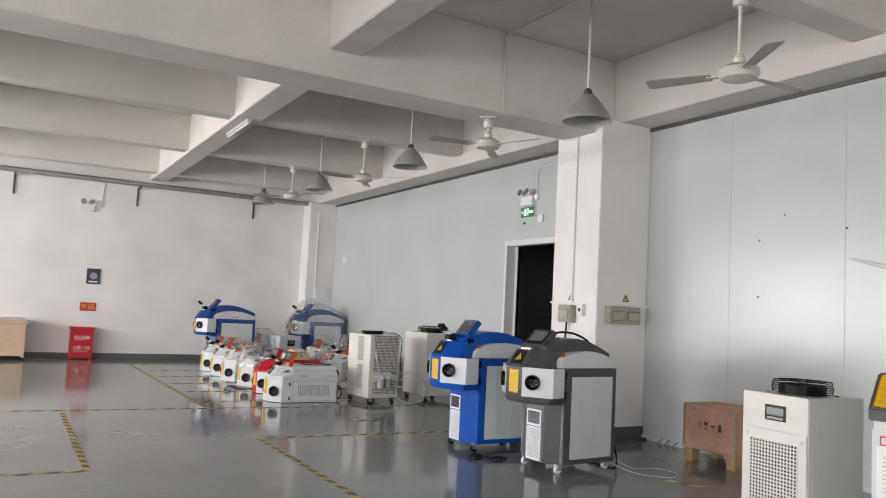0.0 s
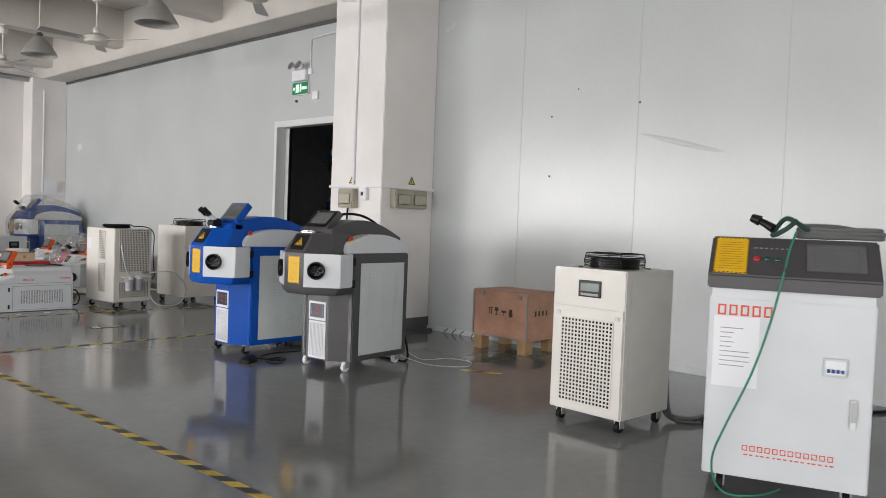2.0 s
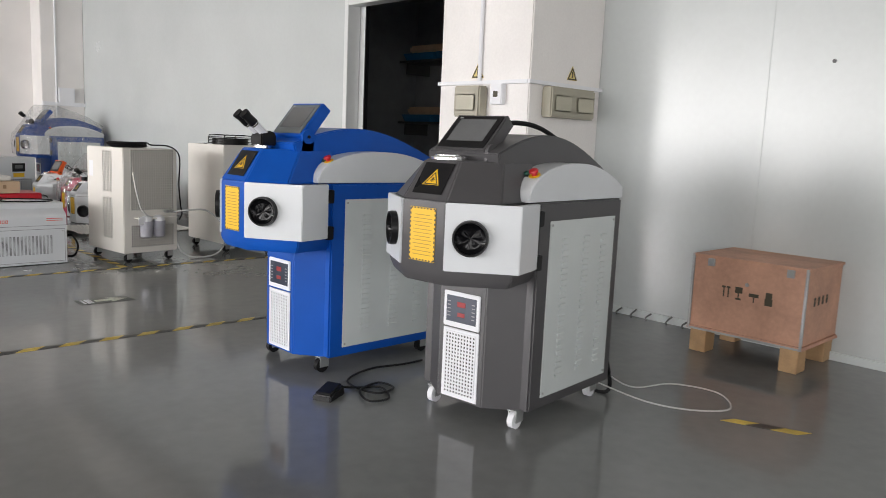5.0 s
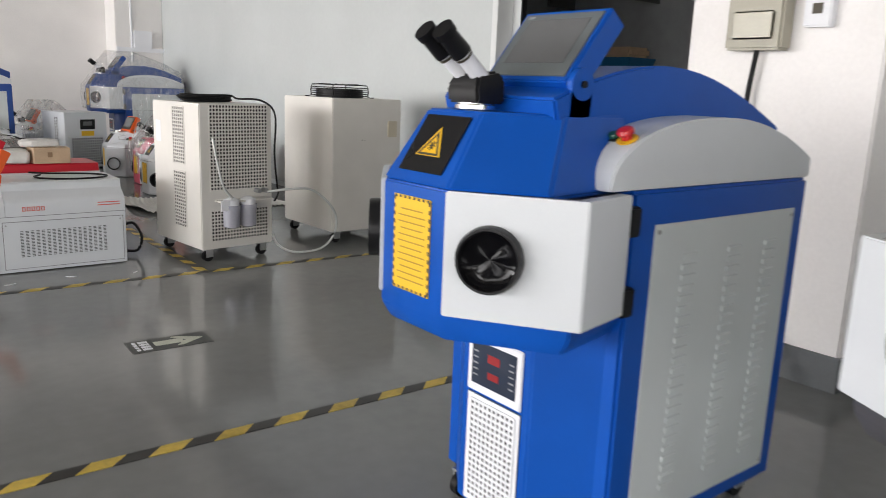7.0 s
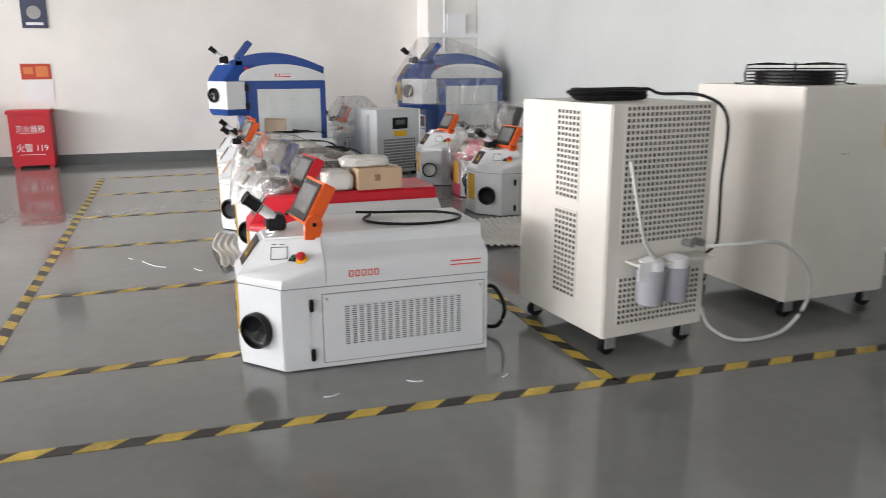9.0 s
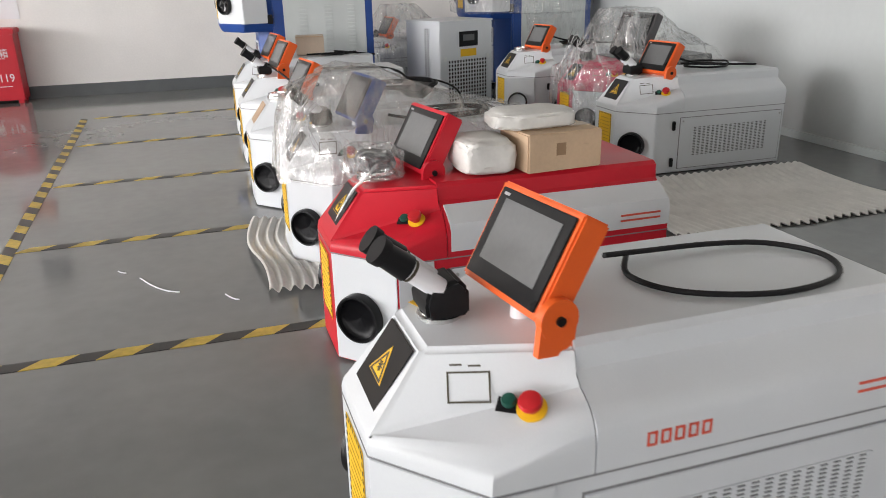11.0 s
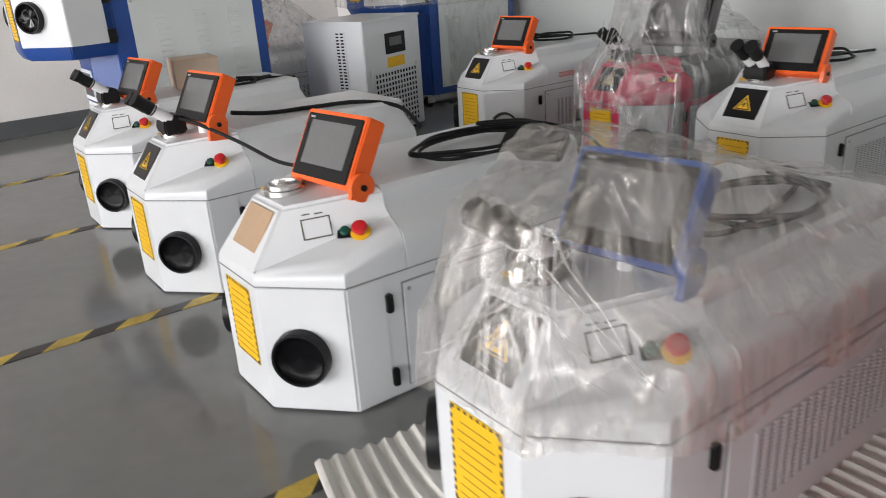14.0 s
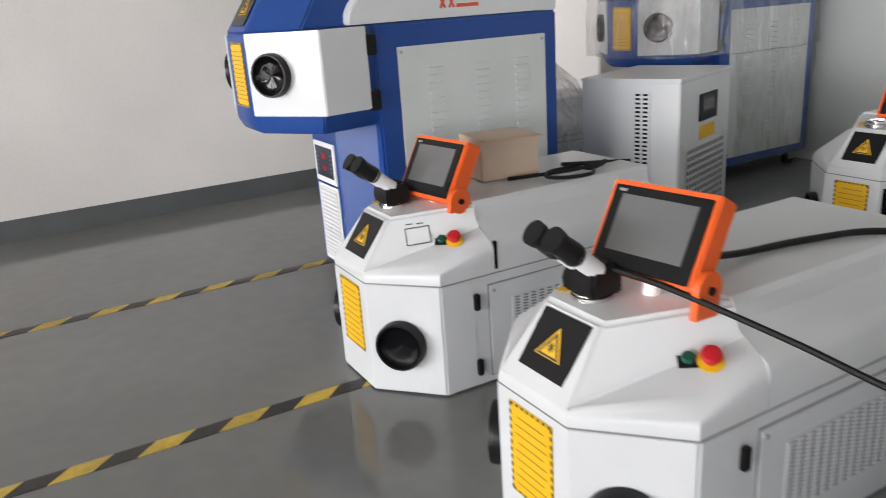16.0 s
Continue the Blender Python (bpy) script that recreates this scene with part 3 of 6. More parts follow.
solid("box_cable", tube(B(), [(6.105, 7.46, 1.37), (6.105, 7.48, 1.15), (6.08, 7.46, 0.9), (6.10, 7.36, 0.4), (5.98, 7.16, 0.03)], 0.011), RUBBER, "black cable hanging from the fuse box", "cable")
solid("column_conduit", tube(B(), [(6.50, 17.485, 1.35), (6.50, 17.485, 3.6)], 0.016), PAPER, "white conduit up the far column", "conduit")
solid("column_trunking", box(B(), 6.28, XR, 17.45, 17.5, 1.50, 1.56), PAPER, "white trunking across the far column", "trunking")
solid("fuse_box_far", box(B(), 6.52, 6.78, 17.44, 17.5, 1.56, 1.80), PAPER, "white switch box on the far column", "fuse box", bevel=0.01)

# end wall things
ex = thing("extinguisher_cabinet", pose(1.52, YF - 0.02, 0) @ Matrix.Diagonal((0.9, 1, 1, 1)), "red steel fire extinguisher cabinet standing on the floor", "cabinet")
part("body", box(B(), -0.245, 0.245, -0.26, 0, 0.03, 0.62), RED, ex, bevel=0.006)
part("lid", box(B(), -0.262, 0.262, -0.285, 0.0, 0.62, 0.67), RED, ex, bevel=0.008)
for fx in (-0.2, 0.2):
    for fy in (-0.22, -0.04):
        part("foot", box(B(), fx - 0.025, fx + 0.025, fy - 0.02, fy + 0.02, 0, 0.03), RED, ex)


def writing(txt, m, size, material, parent, name="lettering"):
    cu = bpy.data.curves.new(name, "FONT")
    cu.body, cu.size, cu.align_x, cu.align_y, cu.extrude = txt, size, "CENTER", "CENTER", 0.0006
    tmp = new(name + "_draft", cu)
    me = bpy.data.meshes.new_from_object(tmp)
    bpy.data.objects.remove(tmp)
    me.materials.append(material)
    ob = new(name, me)
    ob.parent = parent
    ob.matrix_local = m
    return ob


writing("灭火器箱", face((0, -0.2615, 0.45), (1, 0, 0), (0, 0, 1)), 0.085, PAPER, ex)
writing("火警 119", face((0, -0.2615, 0.23), (1, 0, 0), (0, 0, 1)), 0.10, PAPER, ex)
part("rule", box(B(), -0.13, 0.13, -0.263, -0.2605, 0.405, 0.41), PAPER, ex)
part("rule", box(B(), -0.15, 0.15, -0.263, -0.2605, 0.155, 0.16), PAPER, ex)

fp = thing("fire_notice", pose(1.61, YF, 1.10), "red fire-safety notice above a white sheet", "notice")
part("red_sheet", box(B(), -0.16, 0.16, -0.006, -0.002, -0.09, 0.09), mat("red_notice", (0.50, 0.05, 0.025), 0.5), fp)
bm = B()
box(bm, 0.0, 0.13, -0.008, -0.006, -0.06, 0.06)
box(bm, -0.13, -0.03, -0.008, -0.006, -0.03, 0.05)
part("panels", bm, mat("notice_orange", (0.68, 0.20, 0.06), 0.5), fp)
part("white_sheet", box(B(), -0.15, 0.17, -0.005, -0.001, -0.36, -0.10), PAPER, fp)
pc = thing("wall_notice", pose(1.665, YF, 1.755), "dark blue framed notice on the end wall", "notice")
part("frame", box(B(), -0.135, 0.135, -0.02, 0, -0.165, 0.165), mat("dark_blue_board", (0.03, 0.04, 0.09), 0.4), pc, bevel=0.004)
part("emblem", lathe(B(), [(0.075, 0), (0.075, 0.003)], face((0, -0.02, 0.01), (1, 0, 0), (0, 0, 1)), 20), GREYINK, pc)
part("caption", box(B(), -0.09, 0.09, -0.023, -0.02, -0.13, -0.10), PAPER, pc)

bn = thing("workbench", pose(-0.38, 17.65, 0), "wooden workbench with pale panels against the end wall", "workbench")
part("top", box(B(), -0.9, 0.9, -0.35, 0.4, 0.72, 0.77), WOODTOP, bn, bevel=0.006)
for x in (-0.86, 0.80):
    part("side_panel", box(B(), x, x + 0.05, -0.32, 0.38, 0.05, 0.72), WOODTOP, bn, bevel=0.003)
part("front_panel", box(B(), -0.81, 0.80, -0.30, -0.27, 0.08, 0.72), WOODTOP, bn, bevel=0.003)
for x in (-0.86, 0.80):
    for y in (-0.3, 0.33):
        part("foot", box(B(), x, x + 0.05, y, y + 0.05, 0, 0.05), BLACK, bn)
solid("tool_tray", box(B(), -0.10, 0.45, 17.45, 17.75, 0.77, 0.83), STEEL, "grey metal tray of tools on the workbench", "tray", bevel=0.01)


# ---- machine parts ----
def laser_plate(m, w, h, parent):
    """Black plate with a yellow laser triangle."""
    p = part("warning_plate", slab(B(), m, w, h, 0.002, 0.001), BEZEL, parent, "black laser warning plate with yellow triangle", 0.0008)
    s = min(w, h) * 0.30
    mm = m @ Matrix.Translation((0, -s * 0.75, 0))
    bm = loft(B(), [[mm @ Vector(v) for v in ((-s, 0, z), (s, 0, z), (0, 1.7 * s, z))] for z in (0.0034, 0.0042)])
    part("triangle", bm, YELLOW, p)
    bm = tri_frame(s * 0.86, s * 0.10, 0.0044, 0.005)
    bm.transform(mm)
    part("triangle_border", bm, INK, p)
    bm = B()
    c = mm @ Matrix.Translation((0, s * 0.58, 0))
    for k in range(4):
        box(bm, -s * 0.28, s * 0.28, -s * 0.028, s * 0.028, 0.0044, 0.005 + 0.0002 * k, c @ pose(0, 0, 0, 0, 0, 45 * k))
    part("laser_star", bm, INK, p)
    return p


def safety_label(m, w, h, parent, wavy=False):
    p = part("safety_label", slab(B(), m, w, h, 0.0015, 0.001), YELLOW, parent, "yellow safety label with lines of print")
    bm = B()
    n = 12 if wavy else 9
    for k in range(n):
        y = h * 0.36 - h * 0.74 * k / (n - 1)
        ww = w * (0.74 if k % 3 else 0.6)
        box(bm, -ww / 2, ww / 2, y - h * 0.007, y + h * 0.007, 0.0026, 0.0032, m)
    part("printed_text", bm, mat("label_print", (0.42, 0.24, 0.02), 0.6), p)
    bm = B()
    for k in range(8):
        x = -w / 2 + w * (k + 0.25) / 8
        for y in (-h / 2 + 0.004, h / 2 - 0.004):
            box(bm, x, x + w / 16, y - 0.003, y + 0.003, 0.0026, 0.0032, m)
    k = int(h / w * 8)
    for j in range(k):
        y = -h / 2 + h * (j + 0.25) / k
        for x in (-w / 2 + 0.003, w / 2 - 0.003):
            box(bm, x - 0.003, x + 0.003, y, y + h / k / 2, 0.0026, 0.0032, m)
    part("hazard_border", bm, INK, p)


def sleeve_folds(m, r, gather, n=40):
    """Soft sleeve drawn in towards the middle, with uneven radial folds."""
    rings = []
    for f, depth, fold in ((0.84, 0.018, 0.0), (0.72, 0.0105, 0.0030), (0.54, 0.0085, 0.0036), (0.34, 0.0075, 0.0030), (0.14, 0.0070, 0.0016), (0.003, 0.0062, 0.0)):
        ring = []
        for j in range(n):
            a = 2 * math.pi * j / n
            w = abs(math.sin(2.5 * a + 0.5 * math.sin(a) + 1.1 * f)) ** 0.6 - 0.5 + 0.25 * math.sin(3 * a + 1.0)
            ring.append(m @ Vector((r * f * math.cos(a), r * f * math.sin(a), depth + fold * gather * w)))
        rings.append(ring)
    return loft(B(), rings, False)


def hand_port(m, r, parent, sleeve=True, gather=0.3, rubber=None):
    p = part("hand_port", lathe(B(), [(r * 1.0, 0.0), (r * 1.0, 0.020), (r * 0.965, 0.028), (r * 0.89, 0.028), (r * 0.85, 0.020), (r * 0.83, 0.002)], m, 32), BLACK, parent, "round black rubber hand port")
    if not sleeve:
        part("door_skin", lathe(B(), [(r * 0.83, 0.003), (r * 0.83, 0.0045)], m, 24), WHITE, p, "white panel seen through the ring")
        return
    part("sleeve", sleeve_folds(m, r, gather), rubber or SLEEVE, p, "black sleeve gathered in loose folds")


def buttons(m, parent, gap=0.052):
    part("button_plate", slab(B(), m @ Matrix.Translation((-gap * 0.75, 0, 0)), 0.034, 0.026, 0.002), BEZEL, parent)
    g = m @ Matrix.Translation((-gap * 0.72, 0.006, 0))
    part("start_button", lathe(B(), [(0.0125, 0.001), (0.0125, 0.008), (0.0105, 0.011), (0.002, 0.012)], g, 20), BTNGRN, parent, "green start button")
    s = part("emergency_stop", lathe(B(), [(0.012, 0.003), (0.012, 0.013), (0.0185, 0.015), (0.0198, 0.020), (0.017, 0.026), (0.003, 0.0285)], m, 24), BTNRED, parent, "red mushroom emergency stop")
    part("stop_ring", lathe(B(), [(0.0245, 0.0), (0.0245, 0.002), (0.013, 0.003)], m, 24), YELLOW, s)


def microscope(m, parent, two=True):
    """Binocular head: m stands on the mount, with y pointing to the viewer."""
    m = m @ Matrix.Scale(0.80, 4)
    p = part("microscope_mount", lathe(B(), [(0.052, 0), (0.052, 0.010), (0.046, 0.012), (0.046, 0.016)], m, 28), CHROME, parent, "silver microscope mount ring")
    bm = B()
    loft(bm, [[m @ Vector(v) for v in ring] for ring in (
        [(-0.055, -0.05, 0.014), (0.055, -0.05, 0.014), (0.06, 0.045, 0.014), (-0.06, 0.045, 0.014)],
        [(-0.055, -0.05, 0.075), (0.055, -0.05, 0.075), (0.06, 0.05, 0.055), (-0.06, 0.05, 0.055)],
        [(-0.045, -0.03, 0.095), (0.045, -0.03, 0.095), (0.05, 0.035, 0.085), (-0.05, 0.035, 0.085)])])
    part("microscope_body", bm, BLACK, parent, "black microscope body", 0.006)
    for s in (-1, 1):
        a, b = Vector((s * 0.03, 0.01, 0.075)), Vector((s * 0.033, 0.080, 0.132))
        c, d = b, b + (b - a).normalized() * 0.062
        part("eyepiece_tube", rod(B(), m @ a, m @ b, 0.019), PAPER, parent, "white eyepiece tube")
        e = part("eyepiece", rod(B(), m @ c, m @ d, 0.0235, 0.0215, 18), BLACK, parent, "black eyepiece")
        part("eyecup", rod(B(), m @ d, m @ (d + (b - a).normalized() * 0.02), 0.0245, 0.0255, 18), RUBBER, e)
        part("scale_ring", rod(B(), m @ (b - (b - a).normalized() * 0.012), m @ (b - (b - a).normalized() * 0.006), 0.0205, n=18), INK, e)


def monitor(m, w, h, d, paint, parent, arm=None):
    """Touch panel in a painted case; m on the screen's centre, z out of it."""
    case = part("screen_case", box(B(), -w / 2, w / 2, -h / 2, h / 2, -d, 0, m), paint, parent, "painted steel screen case", 0.004)
    part("bezel", box(B(), -w * 0.455, w * 0.455, -h * 0.44, h * 0.44, 0.0, 0.004, m), GLASSG if paint is BLUE else BEZEL, case, "dark bezel", 0.0015)
    part("display", box(B(), -w * 0.355, w * 0.355, -h * 0.27, h * 0.345, 0.0042, 0.0052, m), SCREEN, case, "unlit grey touch display")
    part("maker_mark", box(B(), -w * 0.40, -w * 0.33, h * 0.37, h * 0.40, 0.0042, 0.005, m), GREYINK, case)
    if arm:
        for p in arm:
            p = Vector(p)
            q = m @ Vector((w * 0.5 + 0.008, -h * 0.40, -d * 0.55))
            side = (m.to_3x3() @ Vector((1, 0, 0))).normalized()
            foot = Vector((q.x - 0.005, q.y, p.z))
            bm = rod(B(), q - side * 0.008, q + side * 0.008, 0.035, n=20)
            ax = (foot - q).normalized()
            fm = face(q, ax.cross(side), ax)
            box(bm, -0.033, 0.033, 0, (foot - q).length, -0.007, 0.007, fm)
            part("swivel_ear", bm, paint, case, "rounded swivel bracket")
            part("swivel_knob", rod(B(), q + side * 0.008, q + side * 0.014, 0.008, n=12), BLACK, case)
            cm_ = m @ Vector((0, -h * 0.46, -d * 0.5))
            part("screen_foot", rod(B(), (cm_.x + 0.02, cm_.y, p.z - 0.01), (cm_.x + 0.02, cm_.y, cm_.z), 0.020, 0.016, 18), PAPER, case, "round white foot under the screen")


def caster(x, y, r, parent, tone):
    c = part("caster", lathe(B(), [(r, -0.014), (r, 0.014)], pose(x, y, r, 90, 0, 0), 20), tone, parent, "swivel caster")
    bm = B()
    box(bm, x - r * 0.5, x + r * 0.9, y - 0.022, y - 0.016, r * 0.8, r * 2.1)
    box(bm, x - r * 0.5, x + r * 0.9, y + 0.016, y + 0.022, r * 0.8, r * 2.1)
    box(bm, x - r * 0.6, x + r, y - 0.024, y + 0.024, r * 2.1, r * 2.3)
    part("fork", bm, STEEL, c)


def brand_blocks(m, w, h, parent, n=5):
    """The maker's name as plain shapes."""
    bm = B()
    cw = w / n
    for k in range(n):
        x = -w / 2 + cw * k
        t = h * 0.16
        for x0, x1, y0, y1 in ((x, x + t, -h / 2, h / 2), (x + cw * 0.72 - t, x + cw * 0.72, -h / 2, h / 2), (x + t, x + cw * 0.72 - t, h / 2 - t, h / 2), (x + t, x + cw * 0.72 - t, -h / 2, -h / 2 + t)):
            box(bm, x0, x1, y0, y1, 0, 0.001, m)
    part("maker_logo", bm, REDINK, parent, "red maker's mark")


# ---- bench laser welder ----
BW, BL, FW = 0.2725, 0.98, 0.1075


def bench_welder(m, label, screen=ORANGE, hood=None, rear=None, scope=True, plate=True, panel_paint=None, group="bench laser welders", ajar=False, logo=True, scr=(0.27, -0.05, 0.61), turn=8, lean=29, ss=1.0, printed=True):
    t = thing("bench_welder", m, label, "laser welder", group)
    hood = hood or WHITE
    lower = hood if hood in (RED, PINK) else WHITE
    CX = 0.29 if hood is RED else 0.318
    P = [(0, -FW), (0.15, -BW), (BL, -BW), (BL, BW), (0.15, BW), (0, FW)]
    bm = loft(B(), [[(x, y, 0.006) for x, y in P], [(x, y, 0.3343) for x, y in P]])
    part("body", bm, lower, t, bevel=0.0018)
    part("seam", loft(B(), [[((x - 0.49) * 1.0022 + 0.49, y * 1.004, z) for x, y in P] for z in (0.3325, 0.3358)]), SEAM, t, "dark shadow gap under the hood")
    half = dict(A0=(0.0, FW, 0.335), B0=(0.15, BW, 0.335), C0=(CX, BW, 0.335), S1=(CX, 0.205, 0.459), N1=(0.105, 0.085, 0.497), N2=(CX, 0.19, 0.517))
    bends = dict(A=((0.0, FW, 0.346), (0.003, FW, 0.367), (0.016, 0.104, 0.373)), B=((0.15, BW, 0.348), (0.151, BW, 0.389), (0.186, 0.222, 0.404)),
                 C=((CX, BW, 0.372), (CX, BW, 0.434), (CX, 0.220, 0.453)))
    for k, (p, q, r) in bends.items():
        for i in range(7):
            f = i / 6
            half[k + str(i + 1)] = tuple((1 - f) ** 2 * a + 2 * f * (1 - f) * b + f * f * c for a, b, c in zip(p, q, r))
    bm = B()
    R = {k: bm.verts.new((x, -y, z)) for k, (x, y, z) in half.items()}
    G = {k: bm.verts.new(v) for k, v in half.items()}
    quads = [(a + str(i), b + str(i), b + str(i + 1), a + str(i + 1)) for i in range(7) for a, b in ("AB", "BC")]
    for ks in quads + [("A7", "B7", "C7", "S1"), ("A7", "S1", "N2", "N1")]:
        bm.faces.new([R[k] for k in ks])
        bm.faces.new([G[k] for k in ks[::-1]])
    for i in range(7):
        bm.faces.new([G["A%d" % i], R["A%d" % i], R["A%d" % (i + 1)], G["A%d" % (i + 1)]])
    for x, y in (("A7", "N1"), ("N1", "N2")):
        bm.faces.new([G[x], R[x], R[y], G[y]])
    back = ["C%d" % i for i in range(8)] + ["S1", "N2"]
    bm.faces.new([R[k] for k in back] + [G[k] for k in back[::-1]])
    bm.faces.new([R["A0"], G["A0"], G["B0"], G["C0"], R["C0"], R["B0"]])
    bmesh.ops.recalc_face_normals(bm, faces=bm.faces)
    soft = [bm.edges.get((V[a], V[b])) for V in (R, G) for a, b in (("N1", "N2"), ("A7", "N1"), ("A7", "S1"))] + [bm.edges.get((R["N1"], G["N1"]))]
    bmesh.ops.bevel(bm, geom=[e for e in soft if e], offset=0.009, segments=3, affect="EDGES", clamp_overlap=True)
    part("hood", bm, hood, t)
    prof = [(-BW, 0.335), (-BW, 0.405), (-BW + 0.008, 0.424), (-BW + 0.03, 0.440), (-0.206, 0.463), (-0.194, 0.475), (-0.190, 0.512), (-0.178, 0.523)]
    prof = prof + [(-y, z) for y, z in prof[::-1]]
    rear_paint = rear or hood
    part("rear_cover", loft(B(), [[(x, y, z) for y, z in prof] for x in (CX + 0.0022, BL)]), rear_paint, t, "long rear cover with a raised ridge")
    part("cover_gap", box(B(), CX - 0.005, CX + 0.009, -BW + 0.006, BW - 0.006, 0.335, 0.40), GREYINK, t)
    if hood is RED:
        pr = [(-BW - 0.002, 0.352), (-BW - 0.002, 0.407), (-BW + 0.006, 0.428), (-BW + 0.028, 0.443), (-0.209, 0.467), (-0.209, 0.40), (-BW + 0.02, 0.352)]
        part("side_cover", loft(B(), [[(x, y, z) for y, z in pr] for x in (CX + 0.012, BL + 0.002)]), WHITE, t, "white side cover")
    # hand doors
    u1, u2 = Vector((0.15, FW - BW, 0)).normalized(), Vector((-0.15, FW - BW, 0)).normalized()
    c1, c2 = Vector((0.075, -(FW + BW) / 2, 0.167)), Vector((0.075, (FW + BW) / 2, 0.167))
    mm = face(c1, u1, (0, 0, 1))
    if ajar:
        mm = Matrix.Translation((0.15, -BW, 0)) @ pose(0, 0, 0, 0, 0, 24) @ Matrix.Translation((-0.15, BW, 0)) @ mm
    bm = B()
    slab(bm, mm @ Matrix.Translation((0, 0.004, 0)), 0.216, 0.322, 0.006 if ajar else 0.003)
    if not ajar:
        box(bm, 0.151, 0.252, -BW - 0.003, -BW, 0.010, 0.332)
    dr = part("hand_door", bm, WHITE, t, "white hand-port door", 0.001)
    hand_port(mm @ Matrix.Translation((-0.012, -0.008, 0.006)), 0.072, t, not ajar, 0.3, DULLSLEEVE)
    if ajar:
        # flat black plate on the body, painted as the unlit inside
        part("opening_shade_plate", slab(B(), face(c1, u1, (0, 0, 1)), 0.2, 0.28, 0.002), HOLESHADE, t)
    m2 = face(c2, u2, (0, 0, 1))
    part("hand_door", slab(B(), m2 @ Matrix.Translation((0, 0.004, 0)), 0.216, 0.322, 0.003), WHITE, t, "white hand-port door", 0.001)
    hand_port(m2 @ Matrix.Translation((0.012, -0.008, 0.006)), 0.072, t, True, 0.3, DULLSLEEVE)
    for z in (0.065, 0.265):
        part("hinge", box(B(), 0.249, 0.266, -BW - 0.016, -BW, z - 0.024, z + 0.024), BLACK, t, "black hinge", 0.003)
    # front sign and label
    v = Vector((0.089, 0, 0.124))
    mid = Vector((0.0605, 0, 0.4355))
    sl = face(mid, (0, -1, 0), v)
    if plate:
        laser_plate(sl @ Matrix.Translation((0, 0.0, 0.0015)), 0.136, 0.122, t)
    else:
        part("covered_plate", slab(B(), sl, 0.134, 0.118, 0.003, 0.001), BROWNP, t, "plate still covered in brown film", 0.001)
    safety_label(face((0, 0, 0.212), (0, -1, 0), (0, 0, 1)), 0.135, 0.205, t)
    # buttons on the shoulder, and a printed frame ahead of them
    vec = {k: Vector((x, -y, z)) for k, (x, y, z) in half.items()}
    u = (vec["C7"] - vec["B7"]).normalized()
    nrm = u.cross(vec["S1"] - vec["B7"]).normalized()
    sh = face(vec["A7"] * 0.08 + vec["B7"] * 0.40 + vec["C7"] * 0.32 + vec["S1"] * 0.20 + nrm * 0.004, u, nrm.cross(u))
    buttons(sh @ pose(0, 0, 0, 0, 0, -42), t)
    uu = (vec["N2"] - vec["N1"]).normalized()
    n2 = uu.cross(vec["N1"] - vec["A7"]).normalized()
    fr = face(vec["A7"] * 0.36 + vec["S1"] * 0.25 + vec["N1"] * 0.22 + vec["N2"] * 0.17 + n2 * 0.002, uu, n2.cross(uu))
    part("hazard_sticker", slab(B(), face((0.165, 0.082, 0.5065), (1, 0.45, 0), (-0.45, 1, 0)), 0.07, 0.028, 0.001), YELLOW, t, "small yellow sticker on the hood")
    bm = B()
    for x0, x1, y0, y1 in () if not printed else ((-0.035, 0.035, 0.022, 0.025), (-0.035, 0.035, -0.025, -0.022), (-0.035, -0.032, -0.025, 0.025), (0.032, 0.035, -0.025, 0.025), (0.0, 0.02, 0.032, 0.035), (-0.03, -0.01, 0.034, 0.037)):
        box(bm, x0, x1, y0, y1, 0, 0.0012, fr)
    if not printed:
        bm.free()
    else:
        part("printed_frame", bm, INK if not panel_paint else GREYINK, t)
    # side panel with slots
    sm = face((0.632, -BW, 0.165), (1, 0, 0), (0, 0, 1))
    pn = part("side_panel", slab(B(), sm, 0.66, 0.275, 0.004, 0.0006), panel_paint or WHITE, t, "white side panel with ventilation slots", 0.0015)
    part("panel_gap", slab(B(), sm, 0.667, 0.282, 0.0012), SEAM, pn)
    gm = face((0.624, -BW - 0.0046, 0.172), (1, 0, 0), (0, 0, 1))
    # dark plate on the panel, painted as shade inside the slots
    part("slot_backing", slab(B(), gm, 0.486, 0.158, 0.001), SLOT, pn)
    gb = B()
    for i in range(18):
        x = -0.243 + 0.486 * i / 17
        box(gb, x - 0.0056, x + 0.0056, -0.0795, 0.0795, 0.001, 0.003, gm)
    for j in range(19):
        y = -0.0795 + 0.159 * j / 18
        box(gb, -0.243, 0.243, y - 0.0023, y + 0.0023, 0.001, 0.0027, gm)
    part("slotted_grille", gb, panel_paint or WHITE, pn)["kind"] = "stuff"
    for x in (-0.315, 0.315):
        part("screw", lathe(B(), [(0.006, 0.004), (0.005, 0.007)], sm @ Matrix.Translation((x, 0.12, 0)), 10), STEEL, pn)
    if logo:
        brand_blocks(face((0.47, -BW - 0.0005 - (0.002 if hood is RED else 0), 0.377), (1, 0, 0), (0, 0, 1)), 0.125, 0.026, t)
        bm = B()
        for k in range(2):
            box(bm, 0.82, 0.95, -BW - (0.004 if hood is RED else 0.0005) - 0.001, -BW, 0.375 + 0.016 * k, 0.380 + 0.016 * k)
        part("small_print", bm, REDINK, t)
    # top cover line
    
